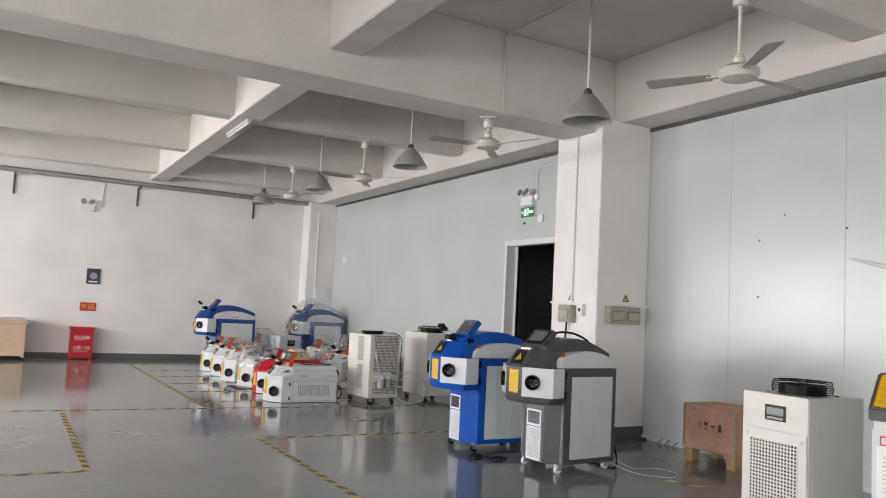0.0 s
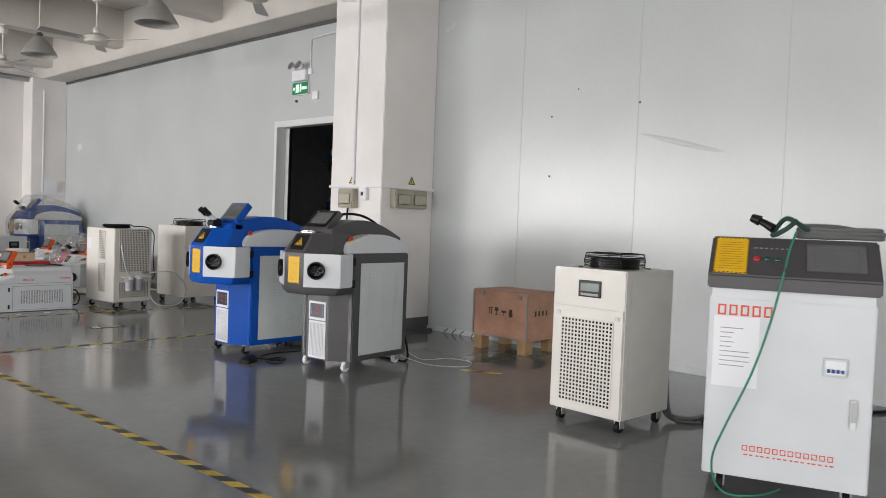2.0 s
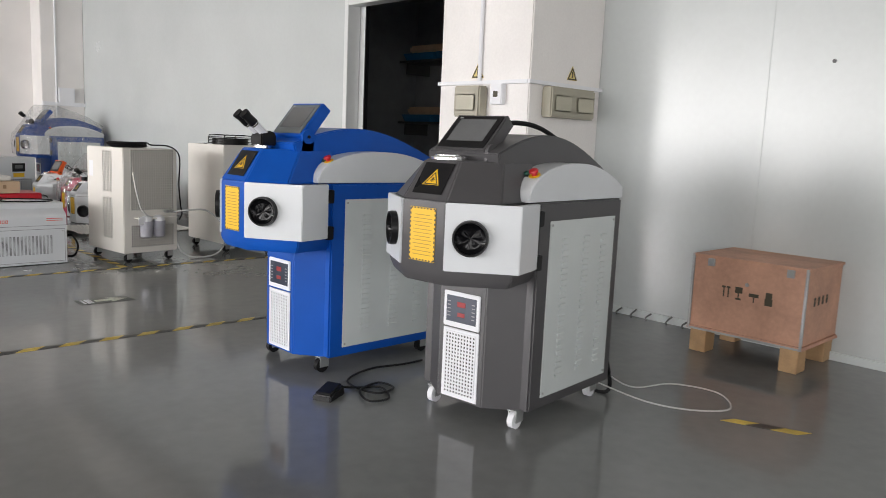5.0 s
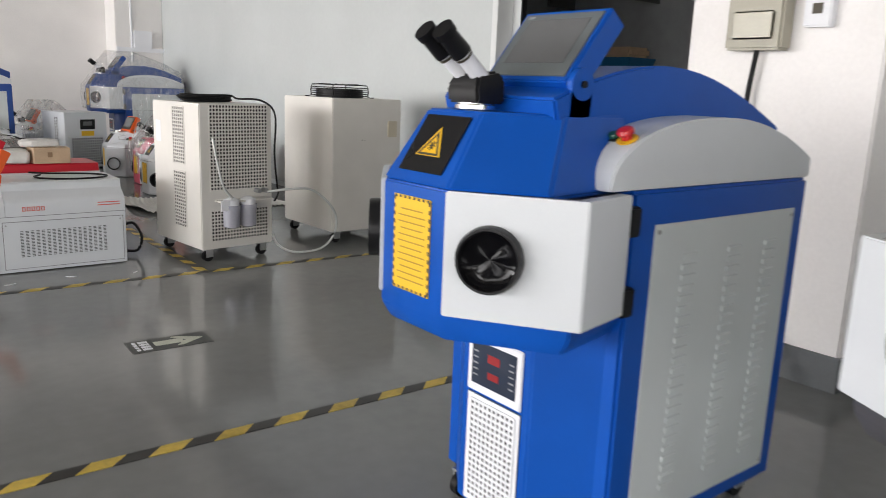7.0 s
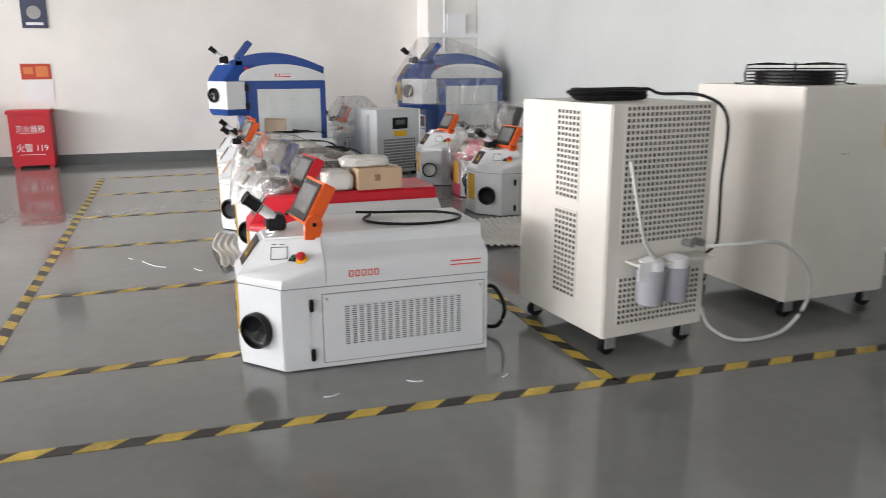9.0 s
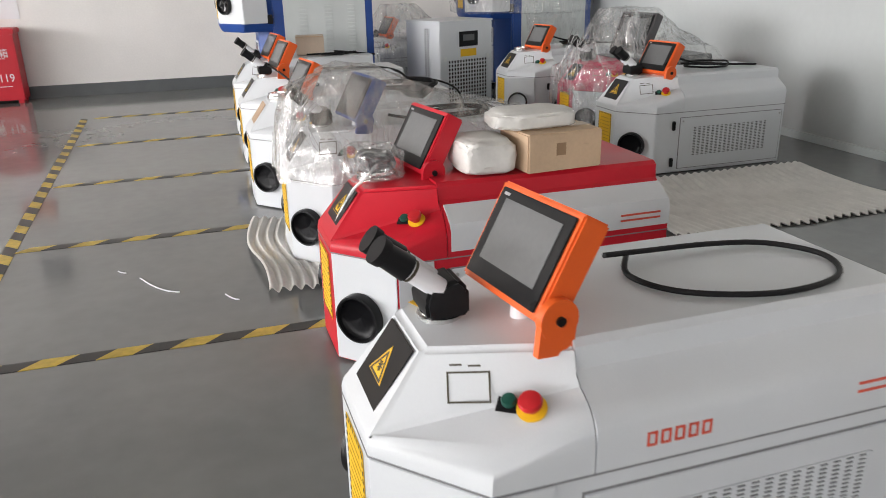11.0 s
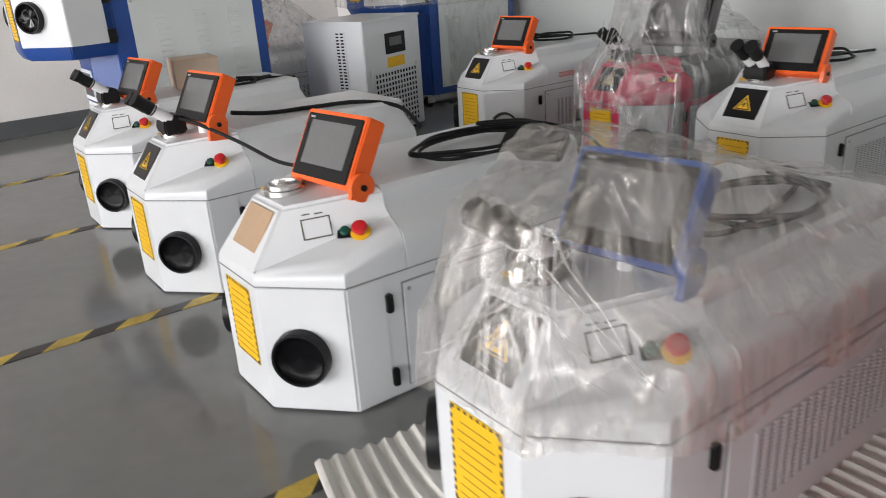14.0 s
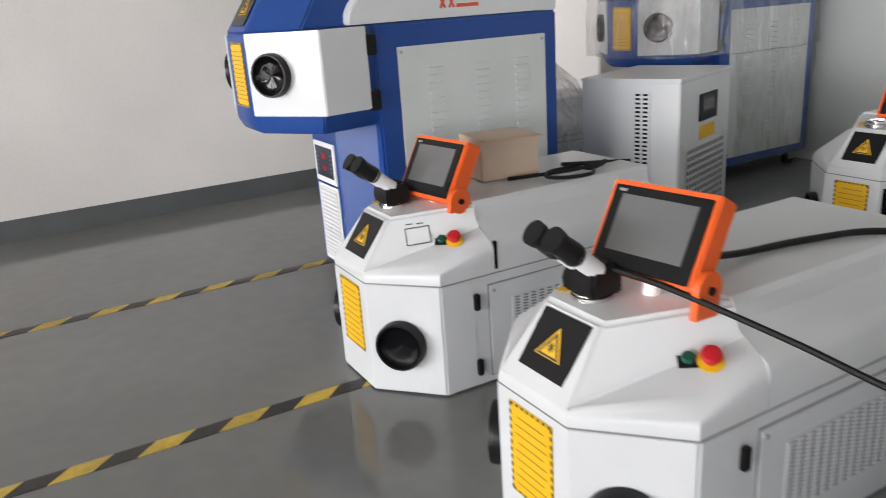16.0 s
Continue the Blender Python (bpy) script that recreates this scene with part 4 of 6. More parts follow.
    if screen:
        sx, sy, sz = scr
        ms = pose(sx, sy, sz, 0, 0, turn) @ face((0, 0, 0), (0, -1, 0), (math.sin(radians(lean)), 0, math.cos(radians(lean))))
        monitor(ms, 0.24 * ss, 0.182 * ss, 0.055, screen, t, [(sx + 0.03, sy - 0.085, 0.500)])
    if scope:
        microscope(face((0.168, 0.02, 0.502), (0, 1, 0), (-1, 0, 0)), t)
    else:
        part("mount_ring", lathe(B(), [(0.052, 0), (0.052, 0.012), (0.046, 0.014), (0.046, 0.024), (0.036, 0.024), (0.034, 0.008)], pose(0.165, 0.02, 0.502), 28), CHROME, t, "bare silver mount ring")
    return t


# ---- upright laser welder ----
def upright_welder(m, label, paint, side=LGREY, s=1.0, blen=0.76, b0=0.375, scope=True, group="upright laser welders", screen=True, logo=False, scr=(0.335, -0.04, 1.288), lean=39):
    t = thing("upright_welder", m @ Matrix.Scale(s, 4), label, "laser welder", group)
    H = 0.30
    b1 = b0 + blen
    hx = b0 + 0.02
    # cabinet body
    part("cabinet", box(B(), b0, b1, -H, H, 0.085, 0.977), paint, t, bevel=0.008)
    col = [(0.275, -0.125), (0.355, -0.23), (b0 + 0.01, -0.27), (b0 + 0.01, 0.27), (0.355, 0.23), (0.275, 0.125)]
    part("pedestal", prism(B(), col, 0.085, 0.68), paint, t, bevel=0.005)
    # head
    hd = [(0, -0.115), (0.16, -0.335), (hx, -0.285), (hx, 0.285), (0.16, 0.335), (0, 0.115)]
    bot = [(0.02, -0.10), (0.165, -0.31), (hx, -0.26), (hx, 0.26), (0.165, 0.31), (0.02, 0.10)]
    bm = loft(B(), [[(x, y, 0.645) for x, y in bot], [(x, y, 0.685) for x, y in hd], [(x, y, 0.975) for x, y in hd]])
    part("head", bm, paint, t, bevel=0.005)
    top = [(0.105, -0.095), (0.26, -0.19), (hx + 0.05, -0.20), (hx + 0.05, 0.20), (0.26, 0.19), (0.105, 0.095)]
    shl = [(0, -0.115), (0.13, -0.285), (hx + 0.05, -0.245), (hx + 0.05, 0.245), (0.13, 0.285), (0, 0.115)]
    bm = loft(B(), [[(x, y, 0.976) for x, y in shl], [(x, y, 1.135) for x, y in top]])
    part("head_top", bm, paint, t, bevel=0.006)
    # arched spine
    prof = [(hx - 0.1, 0.97), (b1, 0.97)]
    n = 14
    for i in range(n + 1):
        f = i / n
        x = b1 + 0.01 - (b1 + 0.01 - 0.22) * f
        z = 1.10 + 0.165 * math.sin(math.pi * min(1, 0.02 + f * 0.80)) - 0.02 * f
        prof.append((x, min(z, 1.27)))
    prof.append((0.24, 1.10))
    part("spine", arch(B(), prof, -0.19, 0.19), paint, t, "curved spine over the machine", 0.006)
    # white shoulder covers
    c0 = b0 - 0.085
    def cover_top(f):
        return 0.988 + 0.150 * max(0, 1 - (1 - f / 0.5) ** 2.4) ** 0.5 if f < 0.5 else 1.138 - 0.105 * ((f - 0.5) / 0.5) ** 2
    for sgn in (-1, 1):
        pr = [(c0, 0.980), (b1, 0.980)]
        for i in range(25):
            f = (1 - i / 24) ** 1.5
            pr.append((c0 + (b1 - c0) * f, cover_top(f)))
        y0, y1 = sorted((sgn * 0.185, sgn * (H + 0.002)))
        sc = part("shoulder_cover", arch(B(), pr, y0, y1), WHITE if side is LGREY else WHITE, t, "curved white shoulder cover", 0.012)
    # hand boxes
    for sgn in (-1, 1):
        po = [(0.0, sgn * 0.118), (0.168, sgn * 0.362), (hx - 0.05, sgn * 0.325), (hx - 0.05, sgn * 0.27), (0.155, sgn * 0.30), (0.02, sgn * 0.11)]
        po = [(x - 0.006, y) for x, y in po]
        if sgn > 0:
            po = po[::-1]
        part("hand_box", prism(B(), po, 0.708, 0.975), WHITE, t, "white hand-port box", 0.003)
        uu = Vector((0.168, -0.244, 0)).normalized() if sgn < 0 else Vector((-0.168, -0.244, 0)).normalized()
        hand_port(face((0.052, sgn * 0.203, 0.842), uu, (0, 0, 1)), 0.071, t, True, 0.9)
        for z in (0.735, 0.915):
            part("hinge", box(B(), hx - 0.062, hx - 0.022, sgn * 0.30 - 0.028, sgn * 0.30 + 0.028, z - 0.033, z + 0.033), BLACK, t, "black hinge", 0.004)
    v = Vector((0.105, 0, 0.159))
    sl = face((0.0525, 0, 1.0555), (0, -1, 0), v)
    laser_plate(sl @ Matrix.Translation((0, 0.005, 0.0015)), 0.155, 0.145, t)
    safety_label(face((-0.0005, 0, 0.84), (0, -1, 0), (0, 0, 1)), 0.135, 0.215, t, True)
    # control panel and grille on the pedestal
    cp = part("control_panel", slab(B(), face((0.275, 0, 0.490), (0, -1, 0), (0, 0, 1)), 0.20, 0.155, 0.008), PAPER, t, "white control panel frame", 0.003)
    part("control_face", slab(B(), face((0.267, 0, 0.493), (0, -1, 0), (0, 0, 1)), 0.165, 0.115, 0.001), NAVYP, cp)
    part("digit_display", slab(B(), face((0.266, 0.0, 0.515), (0, -1, 0), (0, 0, 1)), 0.045, 0.022, 0.001), LEDRED, cp)
    part("digit_display", slab(B(), face((0.266, 0.0, 0.47), (0, -1, 0), (0, 0, 1)), 0.04, 0.018, 0.001), LEDRED, cp)
    bm = B()
    for k in range(5):
        slab(bm, face((0.266, 0.068, 0.46 + 0.016 * k), (0, -1, 0), (0, 0, 1)), 0.018, 0.004, 0.001)
        slab(bm, face((0.266, -0.066, 0.46 + 0.016 * k), (0, -1, 0), (0, 0, 1)), 0.016, 0.004, 0.001)
    part("legend_print", bm, GREYINK, cp)["kind"] = "stuff"
    gf = part("grille_frame", slab(B(), face((0.275, 0, 0.25), (0, -1, 0), (0, 0, 1)), 0.20, 0.31, 0.004), PAPER, t, "white perforated grille", 0.002)
    # black plate gives the shade behind the grille
    part("grille_backing", slab(B(), face((0.271, 0, 0.25), (0, -1, 0), (0, 0, 1)), 0.165, 0.275, 0.001), HOLESHADE, gf)
    part("grille_mesh", lattice(B(), face((0.27, 0, 0.25), (0, -1, 0), (0, 0, 1)), 0.165, 0.275, 10, 17, 0.46, 0.003), PAPER, gf)["kind"] = "stuff"
    # side panel with louvres
    for sgn in (-1, 1):
        u = (1, 0, 0) if sgn < 0 else (-1, 0, 0)
        w = blen - 0.14
        cx = (b0 + b1) / 2 + 0.012
        sm = face((cx, sgn * H, 0.515), u, (0, 0, 1))
        pn = part("side_panel", slab(B(), sm, w, 0.765, 0.004), side, t, "light grey side panel with pressed louvres", 0.0015)
        for k in (-0.27, 0.04, 0.32):
            bm = B()
            for j in range(24):
                z = -0.30 + 0.6 * j / 23
                box(bm, k * w - 0.022 * w / 0.49, k * w + 0.022 * w / 0.49, z - 0.0065, z + 0.0065, 0.003, 0.0085, sm @ Matrix.Translation((0, 0, 0)))
            for vtx in bm.verts:
                q = sm.inverted() @ vtx.co
                if q.z > 0.006:
                    zz = q.y
                    q.y -= 0.004
                    vtx.co = sm @ q
            part("louvre_bank", bm, side, pn)
        for a in (-1, 1):
            for b in (-1, 1):
                part("screw", lathe(B(), [(0.006, 0.004), (0.005, 0.007)], sm @ Matrix.Translation((a * (w / 2 - 0.015), b * 0.365, 0)), 8), STEEL, pn)
    # buttons on the right-hand shoulder
    cl = b1 - c0
    bmx = face((c0 + cl * 0.10, -0.268, cover_top(0.10) + 0.002), (0, -1, 0), (cl * 0.08, 0, cover_top(0.14) - cover_top(0.06)))
    buttons(bmx, t, 0.058)
    # screen and microscope
    if screen:
        ms = face(scr, (0, -1, 0), (math.sin(radians(lean)), 0, math.cos(radians(lean))))
        monitor(ms, 0.27, 0.215, 0.06, paint, t, [(0.40, -0.12, 1.12)])
        part("screen_neck", box(B(), 0.36, 0.42, -0.11, -0.05, 1.10, 1.22), paint, t, bevel=0.004)
    if scope:
        microscope(face((0.17, 0.005, 1.138), (0, 1, 0), (-1, 0, 0)) @ Matrix.Scale(1.12, 4), t)
    else:
        part("mount_ring", lathe(B(), [(0.075, 0), (0.075, 0.01), (0.06, 0.016), (0.06, 0.02), (0.045, 0.02), (0.04, 0.006)], pose(0.17, 0.02, 1.135), 28), CHROME, t, "bare silver mount ring")
    if logo:
        bm = B()
        lm = face((b0 + 0.34, -H - 0.003, 1.03), (1, 0, 0), (0, 0, 1))
        for x, w in ((-0.07, 0.03), (-0.035, 0.02)):
            slab(bm, lm @ Matrix.Translation((x, 0, 0)) @ pose(0, 0, 0, 0, 0, 30), 0.008, 0.04, 0.001)
            slab(bm, lm @ Matrix.Translation((x, 0, 0)) @ pose(0, 0, 0, 0, 0, -30), 0.008, 0.04, 0.0014)
        slab(bm, lm @ Matrix.Translation((0.03, -0.012, 0)), 0.09, 0.012, 0.001)
        slab(bm, lm @ Matrix.Translation((0.03, 0.014, 0)), 0.09, 0.004, 0.001)
        part("maker_logo", bm, REDINK, t, "small red maker's mark")
    tone = PAPER if paint is GREY else RUBBER
    for x in (0.38, b1 - 0.06):
        for y in (-0.23, 0.23):
            caster(x, y, 0.037, t, tone)
    return t


# ---- water chillers ----
def fan_guard(x, y, z, r, parent):
    g = part("fan_ring", lathe(B(), [(r * 0.82, 0), (r * 0.82, 0.065), (r * 0.78, 0.065), (r * 0.78, 0)], pose(x, y, z), 32), BLACK, parent, "black fan housing on top")
    bm = B()
    for rr in (0.3, 0.48, 0.66, 0.84, 1.0):
        pts = [(x + r * rr * math.cos(2 * math.pi * i / 20), y + r * rr * math.sin(2 * math.pi * i / 20), z + 0.094 - (0.02 if rr == 1.0 else 0)) for i in range(21)]
        tube(bm, pts, 0.0035, 6, 2)
    for zz in (0.014, 0.030, 0.046, 0.062):
        tube(bm, [(x + r * math.cos(2 * math.pi * i / 20), y + r * math.sin(2 * math.pi * i / 20), z + zz) for i in range(21)], 0.003, 6, 2)
    for k in range(4):
        a = math.pi / 4 + k * math.pi / 2
        tube(bm, [(x + r * 1.22 * math.cos(a), y + r * 1.22 * math.sin(a), z + 0.004), (x + r * 1.0 * math.cos(a), y + r * 1.0 * math.sin(a), z + 0.01), (x + r * 0.98 * math.cos(a), y + r * 0.98 * math.sin(a), z + 0.092), (x + r * 0.2 * math.cos(a), y + r * 0.2 * math.sin(a), z + 0.096)], 0.005, 6, 2)
    part("wire_guard", bm, BLACK, g)["kind"] = "stuff"
    part("hub", lathe(B(), [(r * 0.25, 0.01), (r * 0.25, 0.05), (r * 0.1, 0.055)], pose(x, y, z), 20), STEEL, g)


def perforated(m, w, h, nu, nv, paint, parent, bar=0.5, ubar=None):
    # solid cabinet behind: the holes' darkness is this plate's colour
    b = part("shade_backing", slab(B(), m, w, h, 0.001, 0.0005), HOLESHADE, parent, "near-black plate for the shade behind a perforated sheet")
    part("perforation", lattice(B(), m @ Matrix.Translation((0, 0, 0.0015)), w, h, nu, nv, bar, 0.003, ubar), paint, b)["kind"] = "stuff"


def chiller(m, label, w, d, h, paint, kind):
    """Front towards -x; w across y, d along x."""
    c = thing("water_chiller", m, label, "water chiller", "water chillers")
    z0 = 0.085
    part("cabinet", box(B(), 0, d, -w / 2, w / 2, z0, h), paint, c, bevel=0.006)
    for x in (0.06, d - 0.06):
        for y in (-w / 2 + 0.05, w / 2 - 0.05):
            caster(x, y, 0.035, c, RUBBER)
    fr = lambda y, z: face((0, y, z), (0, -1, 0), (0, 0, 1))
    sd = lambda x, z: face((x, -w / 2, z), (1, 0, 0), (0, 0, 1))
    if kind == "front":
        dp = part("display_frame", slab(B(), fr(-0.01, h - 0.125), 0.17, 0.105, 0.006), BLACK, c, "black control display", 0.004)
        part("display", slab(B(), fr(-0.01, h - 0.115), 0.135, 0.05, 0.001, 0.006), mat("lcd_green_grey", (0.16, 0.20, 0.18), 0.25), dp)
        part("key_row", slab(B(), fr(-0.01, h - 0.16), 0.13, 0.015, 0.001, 0.006), GREYINK, dp)
        p = part("front_panel", slab(B(), fr(0, 0.42), w - 0.015, 0.66, 0.006), paint, c, "perforated front panel", 0.003)
        perforated(face((-0.006, 0, 0.41), (0, -1, 0), (0, 0, 1)), 0.385, 0.53, 15, 22, paint, p, 0.40)
        for y in (-w / 2 + 0.05, w / 2 - 0.05):
            part("latch", slab(B(), face((-0.006, y, 0.70), (0, -1, 0), (0, 0, 1)), 0.03, 0.026, 0.006), LGREY, p, "small latch", 0.002)
        part("maker_plate", slab(B(), sd(d * 0.28, h - 0.07), 0.07, 0.07, 0.002), GREYINK, c, "grey rating plate")
        part("side_cover", slab(B(), sd(d * 0.53, 0.55), d * 0.86, h - 0.17, 0.004), paint, c, bevel=0.002)
        fan_guard(d * 0.5, 0, h, 0.19, c)
    elif kind == "back":
        # perforated sheet on the south side, slots on the west side, filter cups
        perforated(sd(d * 0.53, (h + 0.42) / 2 + 0.02), d * 0.80, h - 0.47, 19, 24, paint, c, 0.40, 0.36)
        perforated(sd(d * 0.53, 0.235), d * 0.80, 0.20, 19, 9, paint, c, 0.40, 0.36)
        for z in (0.80, 0.385):
            perforated(fr(-0.045, z), 0.16, 0.365, 6, 16, paint, c, 0.40, 0.32)
        part("paper_label", slab(B(), fr(w * 0.38, h - 0.20), 0.07, 0.14, 0.001), PAPER, c, "pale printed label")
        fb = part("filter_bracket", box(B(), d * 0.18, d * 0.90, -w / 2 - 0.10, -w / 2, 0.395, 0.405), CREAM, c, "cream bracket shelf for filters", 0.002)
        part("bracket_flap", box(B(), d * 0.16, d * 0.34, -w / 2 - 0.105, -w / 2 - 0.1, 0.345, 0.415), PAPER, fb)
        for x in (d * 0.34, d * 0.57):
            f = part("filter_cup", lathe(B(), [(0.03, 0.0), (0.052, 0.012), (0.055, 0.11), (0.058, 0.125), (0.058, 0.15)], pose(x, -w / 2 - 0.065, 0.225), 24), FILTER, c, "smoky plastic water filter cup")
            part("filter_head", lathe(B(), [(0.05, 0.15), (0.05, 0.185), (0.02, 0.20)], pose(x, -w / 2 - 0.065, 0.225), 20), PAPER, f)
        for x in (d * 0.76, d * 0.86):
            part("hose_port", rod(B(), (x, -w / 2, 0.45), (x, -w / 2 - 0.05, 0.45), 0.016), STEEL, c)
    else:
        part("side_seam", slab(B(), sd(d * 0.5, 0.55), d - 0.01, h - 0.15, 0.003), paint, c, bevel=0.002)
        hp = part("handle_plate", slab(B(), sd(d * 0.86, h - 0.22), 0.085, 0.12, 0.012, 0.003), mat("aged_plate", (0.62, 0.56, 0.44), 0.5), c, "yellowed handle plate", 0.004)
        for x in (0.42, 0.46):
            part("vent_dot", slab(B(), sd(d * x, h - 0.30), 0.006, 0.006, 0.004), INK, c)
        part("valve_block", box(B(), d * 0.985, d * 1.06, -w / 2 + 0.03, -w / 2 + 0.12, 0.22, 0.42), PAPER, c, "white valve block", 0.004)
        for z in (0.26, 0.32, 0.38):
            part("valve", rod(B(), (d * 1.02, -w / 2 + 0.04, z), (d * 1.02, -w / 2 - 0.03, z), 0.018, 0.014), DARKST, c)
        fan_guard(d * 0.46, 0, h, 0.22, c)
    return c


chiller(pose(4.655, 3.44, 0, 0, 0, -4), "cream water chiller with perforated front and top fan", 0.54, 0.545, 0.99, CREAM, "front")
chiller(pose(4.75, 10.655, 0, 0, 0, 6.5), "cream water chiller seen from its perforated back", 0.65, 0.515, 1.01, CREAM, "back")
chiller(pose(5.81, 10.85, 0, 0, 0, 2), "plain cream water chiller with top fan", 0.71, 0.61, 1.06, CREAM, "plain")

# ---- plywood crate ----
cr = thing("plywood_crate", pose(6.43, 5.505, 0, 0, 0, 0), "reddish plywood crate on pine feet by the partition", "crate")
part("box", box(B(), 0.0, 0.54, -0.33, 0.33, 0.155, 0.575), PLY, cr, bevel=0.003)
part("lid", box(B(), -0.012, 0.55, -0.342, 0.342, 0.575, 0.592), PLY, cr, bevel=0.003)
part("base_board", box(B(), -0.012, 0.55, -0.342, 0.342, 0.135, 0.155), PLY, cr, bevel=0.002)
bm = B()
for y in (-0.337, 0.325):
    box(bm, -0.014, -0.002, y, y + 0.014, 0.14, 0.59)
box(bm, -0.014, -0.002, -0.338, 0.338, 0.135, 0.147)
part("steel_edge", bm, STEEL, cr, "galvanised edge strips")
for y in (-0.27, 0.27):
    for x in (0.06, 0.46):
        part("foot", box(B(), x - 0.06, x + 0.06, y - 0.05, y + 0.05, 0, 0.135), PINE, cr, "pine block foot", 0.003)
for y in (-0.24, 0.22):
    l = part("clasp", box(B(), -0.016, 0.0, y - 0.02, y + 0.02, 0.53, 0.575), STEEL, cr, "steel clasp", 0.002)
for k, y in enumerate((0.12, 0.045, -0.045, -0.13)):
    bm = B()
    if k == 0:
        box(bm, -0.0012, 0, y - 0.018, y - 0.010, 0.36, 0.42)
        box(bm, -0.0012, 0, y + 0.010, y + 0.018, 0.36, 0.42)
        box(bm, -0.0010, 0, y - 0.026, y - 0.002, 0.415, 0.425)
        box(bm, -0.0010, 0, y + 0.002, y + 0.026, 0.415, 0.425)
    elif k == 1:
        box(bm, -0.0012, 0, y - 0.022, y + 0.022, 0.395, 0.43)
        box(bm, -0.0010, 0, y - 0.004, y + 0.004, 0.365, 0.396)
        box(bm, -0.0012, 0, y - 0.016, y + 0.016, 0.355, 0.366)
    elif k == 2:
        box(bm, -0.0012, 0, y - 0.028, y + 0.028, 0.385, 0.405)
        box(bm, -0.0010, 0, y - 0.003, y + 0.003, 0.355, 0.386)
    else:
        box(bm, -0.0012, 0, y - 0.022, y + 0.022, 0.35, 0.39)
        box(bm, -0.0010, 0, y - 0.018, y + 0.018, 0.385, 0.425)
    part("stencil", bm, INK, cr, "black handling symbol")
for k in range(4):
    part("stencil", box(B(), 0.12 + 0.06 * k, 0.145 + 0.06 * k, -0.3312, -0.33, 0.37, 0.42), INK, cr)
part("inner_bolt", lathe(B(), [(0.012, 0), (0.01, 0.008)], face((0, 0.0, 0.45), (0, -1, 0), (0, 0, 1)), 8), STEEL, cr)

# ---- hand-held laser welder cabinet ----
hl = thing("laser_cabinet", pose(4.075, 2.425, 0, 0, 0, 19), "white laser welder cabinet with sloping dark grey console", "laser welder")
W2, DP = 0.70, 0.75
part("body", box(B(), 0, DP, -W2, 0, 0.10, 0.945), WHITE, hl, bevel=0.006)
part("front_door", box(B(), -0.012, 0, -W2 + 0.005, -0.005, 0.105, 0.94), WHITE, hl, "white front door", 0.004)
con = [(-0.03, 0.985), (-0.03, 1.05), (0.20, 1.225), (DP - 0.1, 1.225), (DP - 0.1, 0.985)]
part("console", arch(B(), con, -W2 - 0.012, 0.012), GREY, hl, "sloping dark grey console", 0.008)
part("console_neck", box(B(), 0.0, DP - 0.02, -W2 + 0.01, -0.01, 0.945, 0.986), WHITE, hl)
cm = lambda a, b: face((-0.03 + 0.23 * b, -W2 * a, 1.05 + 0.175 * b), (0, -1, 0), (0.23, 0, 0.175)) @ Matrix.Translation((0, 0, 0.001))
safety_label(cm(0.118, 0.5), 0.15, 0.268, hl, True)
for a, mm_, nm in ((0.28, BTNRED, "red lamp"), (0.345, BTNGRN, "green button"), (0.41, BTNGRN, "green button")):
    part("pilot_button", lathe(B(), [(0.014, 0), (0.014, 0.008), (0.011, 0.012)], cm(a, 0.42), 16), mm_, hl, nm)
bm = B()
for k in range(7):
    slab(bm, cm(0.27 + 0.033 * k, 0.72), 0.012, 0.006, 0.001)
part("legend_print", bm, GREYINK, hl)
part("touch_screen_frame", slab(B(), cm(0.76, 0.52), 0.25, 0.20, 0.005), mat("screen_frame", (0.13, 0.13, 0.135), 0.4), hl, "grey touch screen frame", 0.003)
part("touch_screen", slab(B(), cm(0.76, 0.52), 0.19, 0.145, 0.001, 0.005), SCREEN, hl, "unlit touch screen")
brand_blocks(face((-0.0125, -0.165, 0.885), (0, -1, 0), (0, 0, 1)), 0.25, 0.05, hl)
nt_ = part("printed_sheet", slab(B(), face((-0.012, -0.125, 0.69), (0, -1, 0), (0, 0, 1)), 0.20, 0.33, 0.001), PAPER, hl, "white printed notice sheet")
bm = B()
for k in range(9):
    z = 0.80 - 0.022 * k
    wd = (0.10, 0.06, 0.05, 0.06, 0.05, 0.13, 0.13, 0.13, 0.11)[k]
    slab(bm, face((-0.0132, -0.055 - wd / 2, z), (0, -1, 0), (0, 0, 1)), wd, 0.004, 0.0006)
part("print", bm, GREYINK, nt_)
bk = part("breaker_window", slab(B(), face((-0.012, -0.545, 0.66), (0, -1, 0), (0, 0, 1)), 0.10, 0.085, 0.006), LGREY, hl, "breaker behind a small window", 0.003)
part("breaker", slab(B(), face((-0.018, -0.545, 0.66), (0, -1, 0), (0, 0, 1)), 0.08, 0.06, 0.003), PAPER, bk)
for k in range(4):
    part("toggle", slab(B(), face((-0.021, -0.517 - 0.019 * k, 0.645), (0, -1, 0), (0, 0, 1)), 0.012, 0.016, 0.006), mat("blue_toggle", (0.02, 0.07, 0.28), 0.4), bk)
dh = part("door_handle", slab(B(), face((-0.012, -0.625, 0.46), (0, -1, 0), (0, 0, 1)), 0.034, 0.135, 0.008), ALU, hl, "white latch handle", 0.004)
part("latch_bar", slab(B(), face((-0.02, -0.625, 0.47), (0, -1, 0), (0, 0, 1)), 0.016, 0.09, 0.006), STEEL, dh, bevel=0.002)
bm = B()
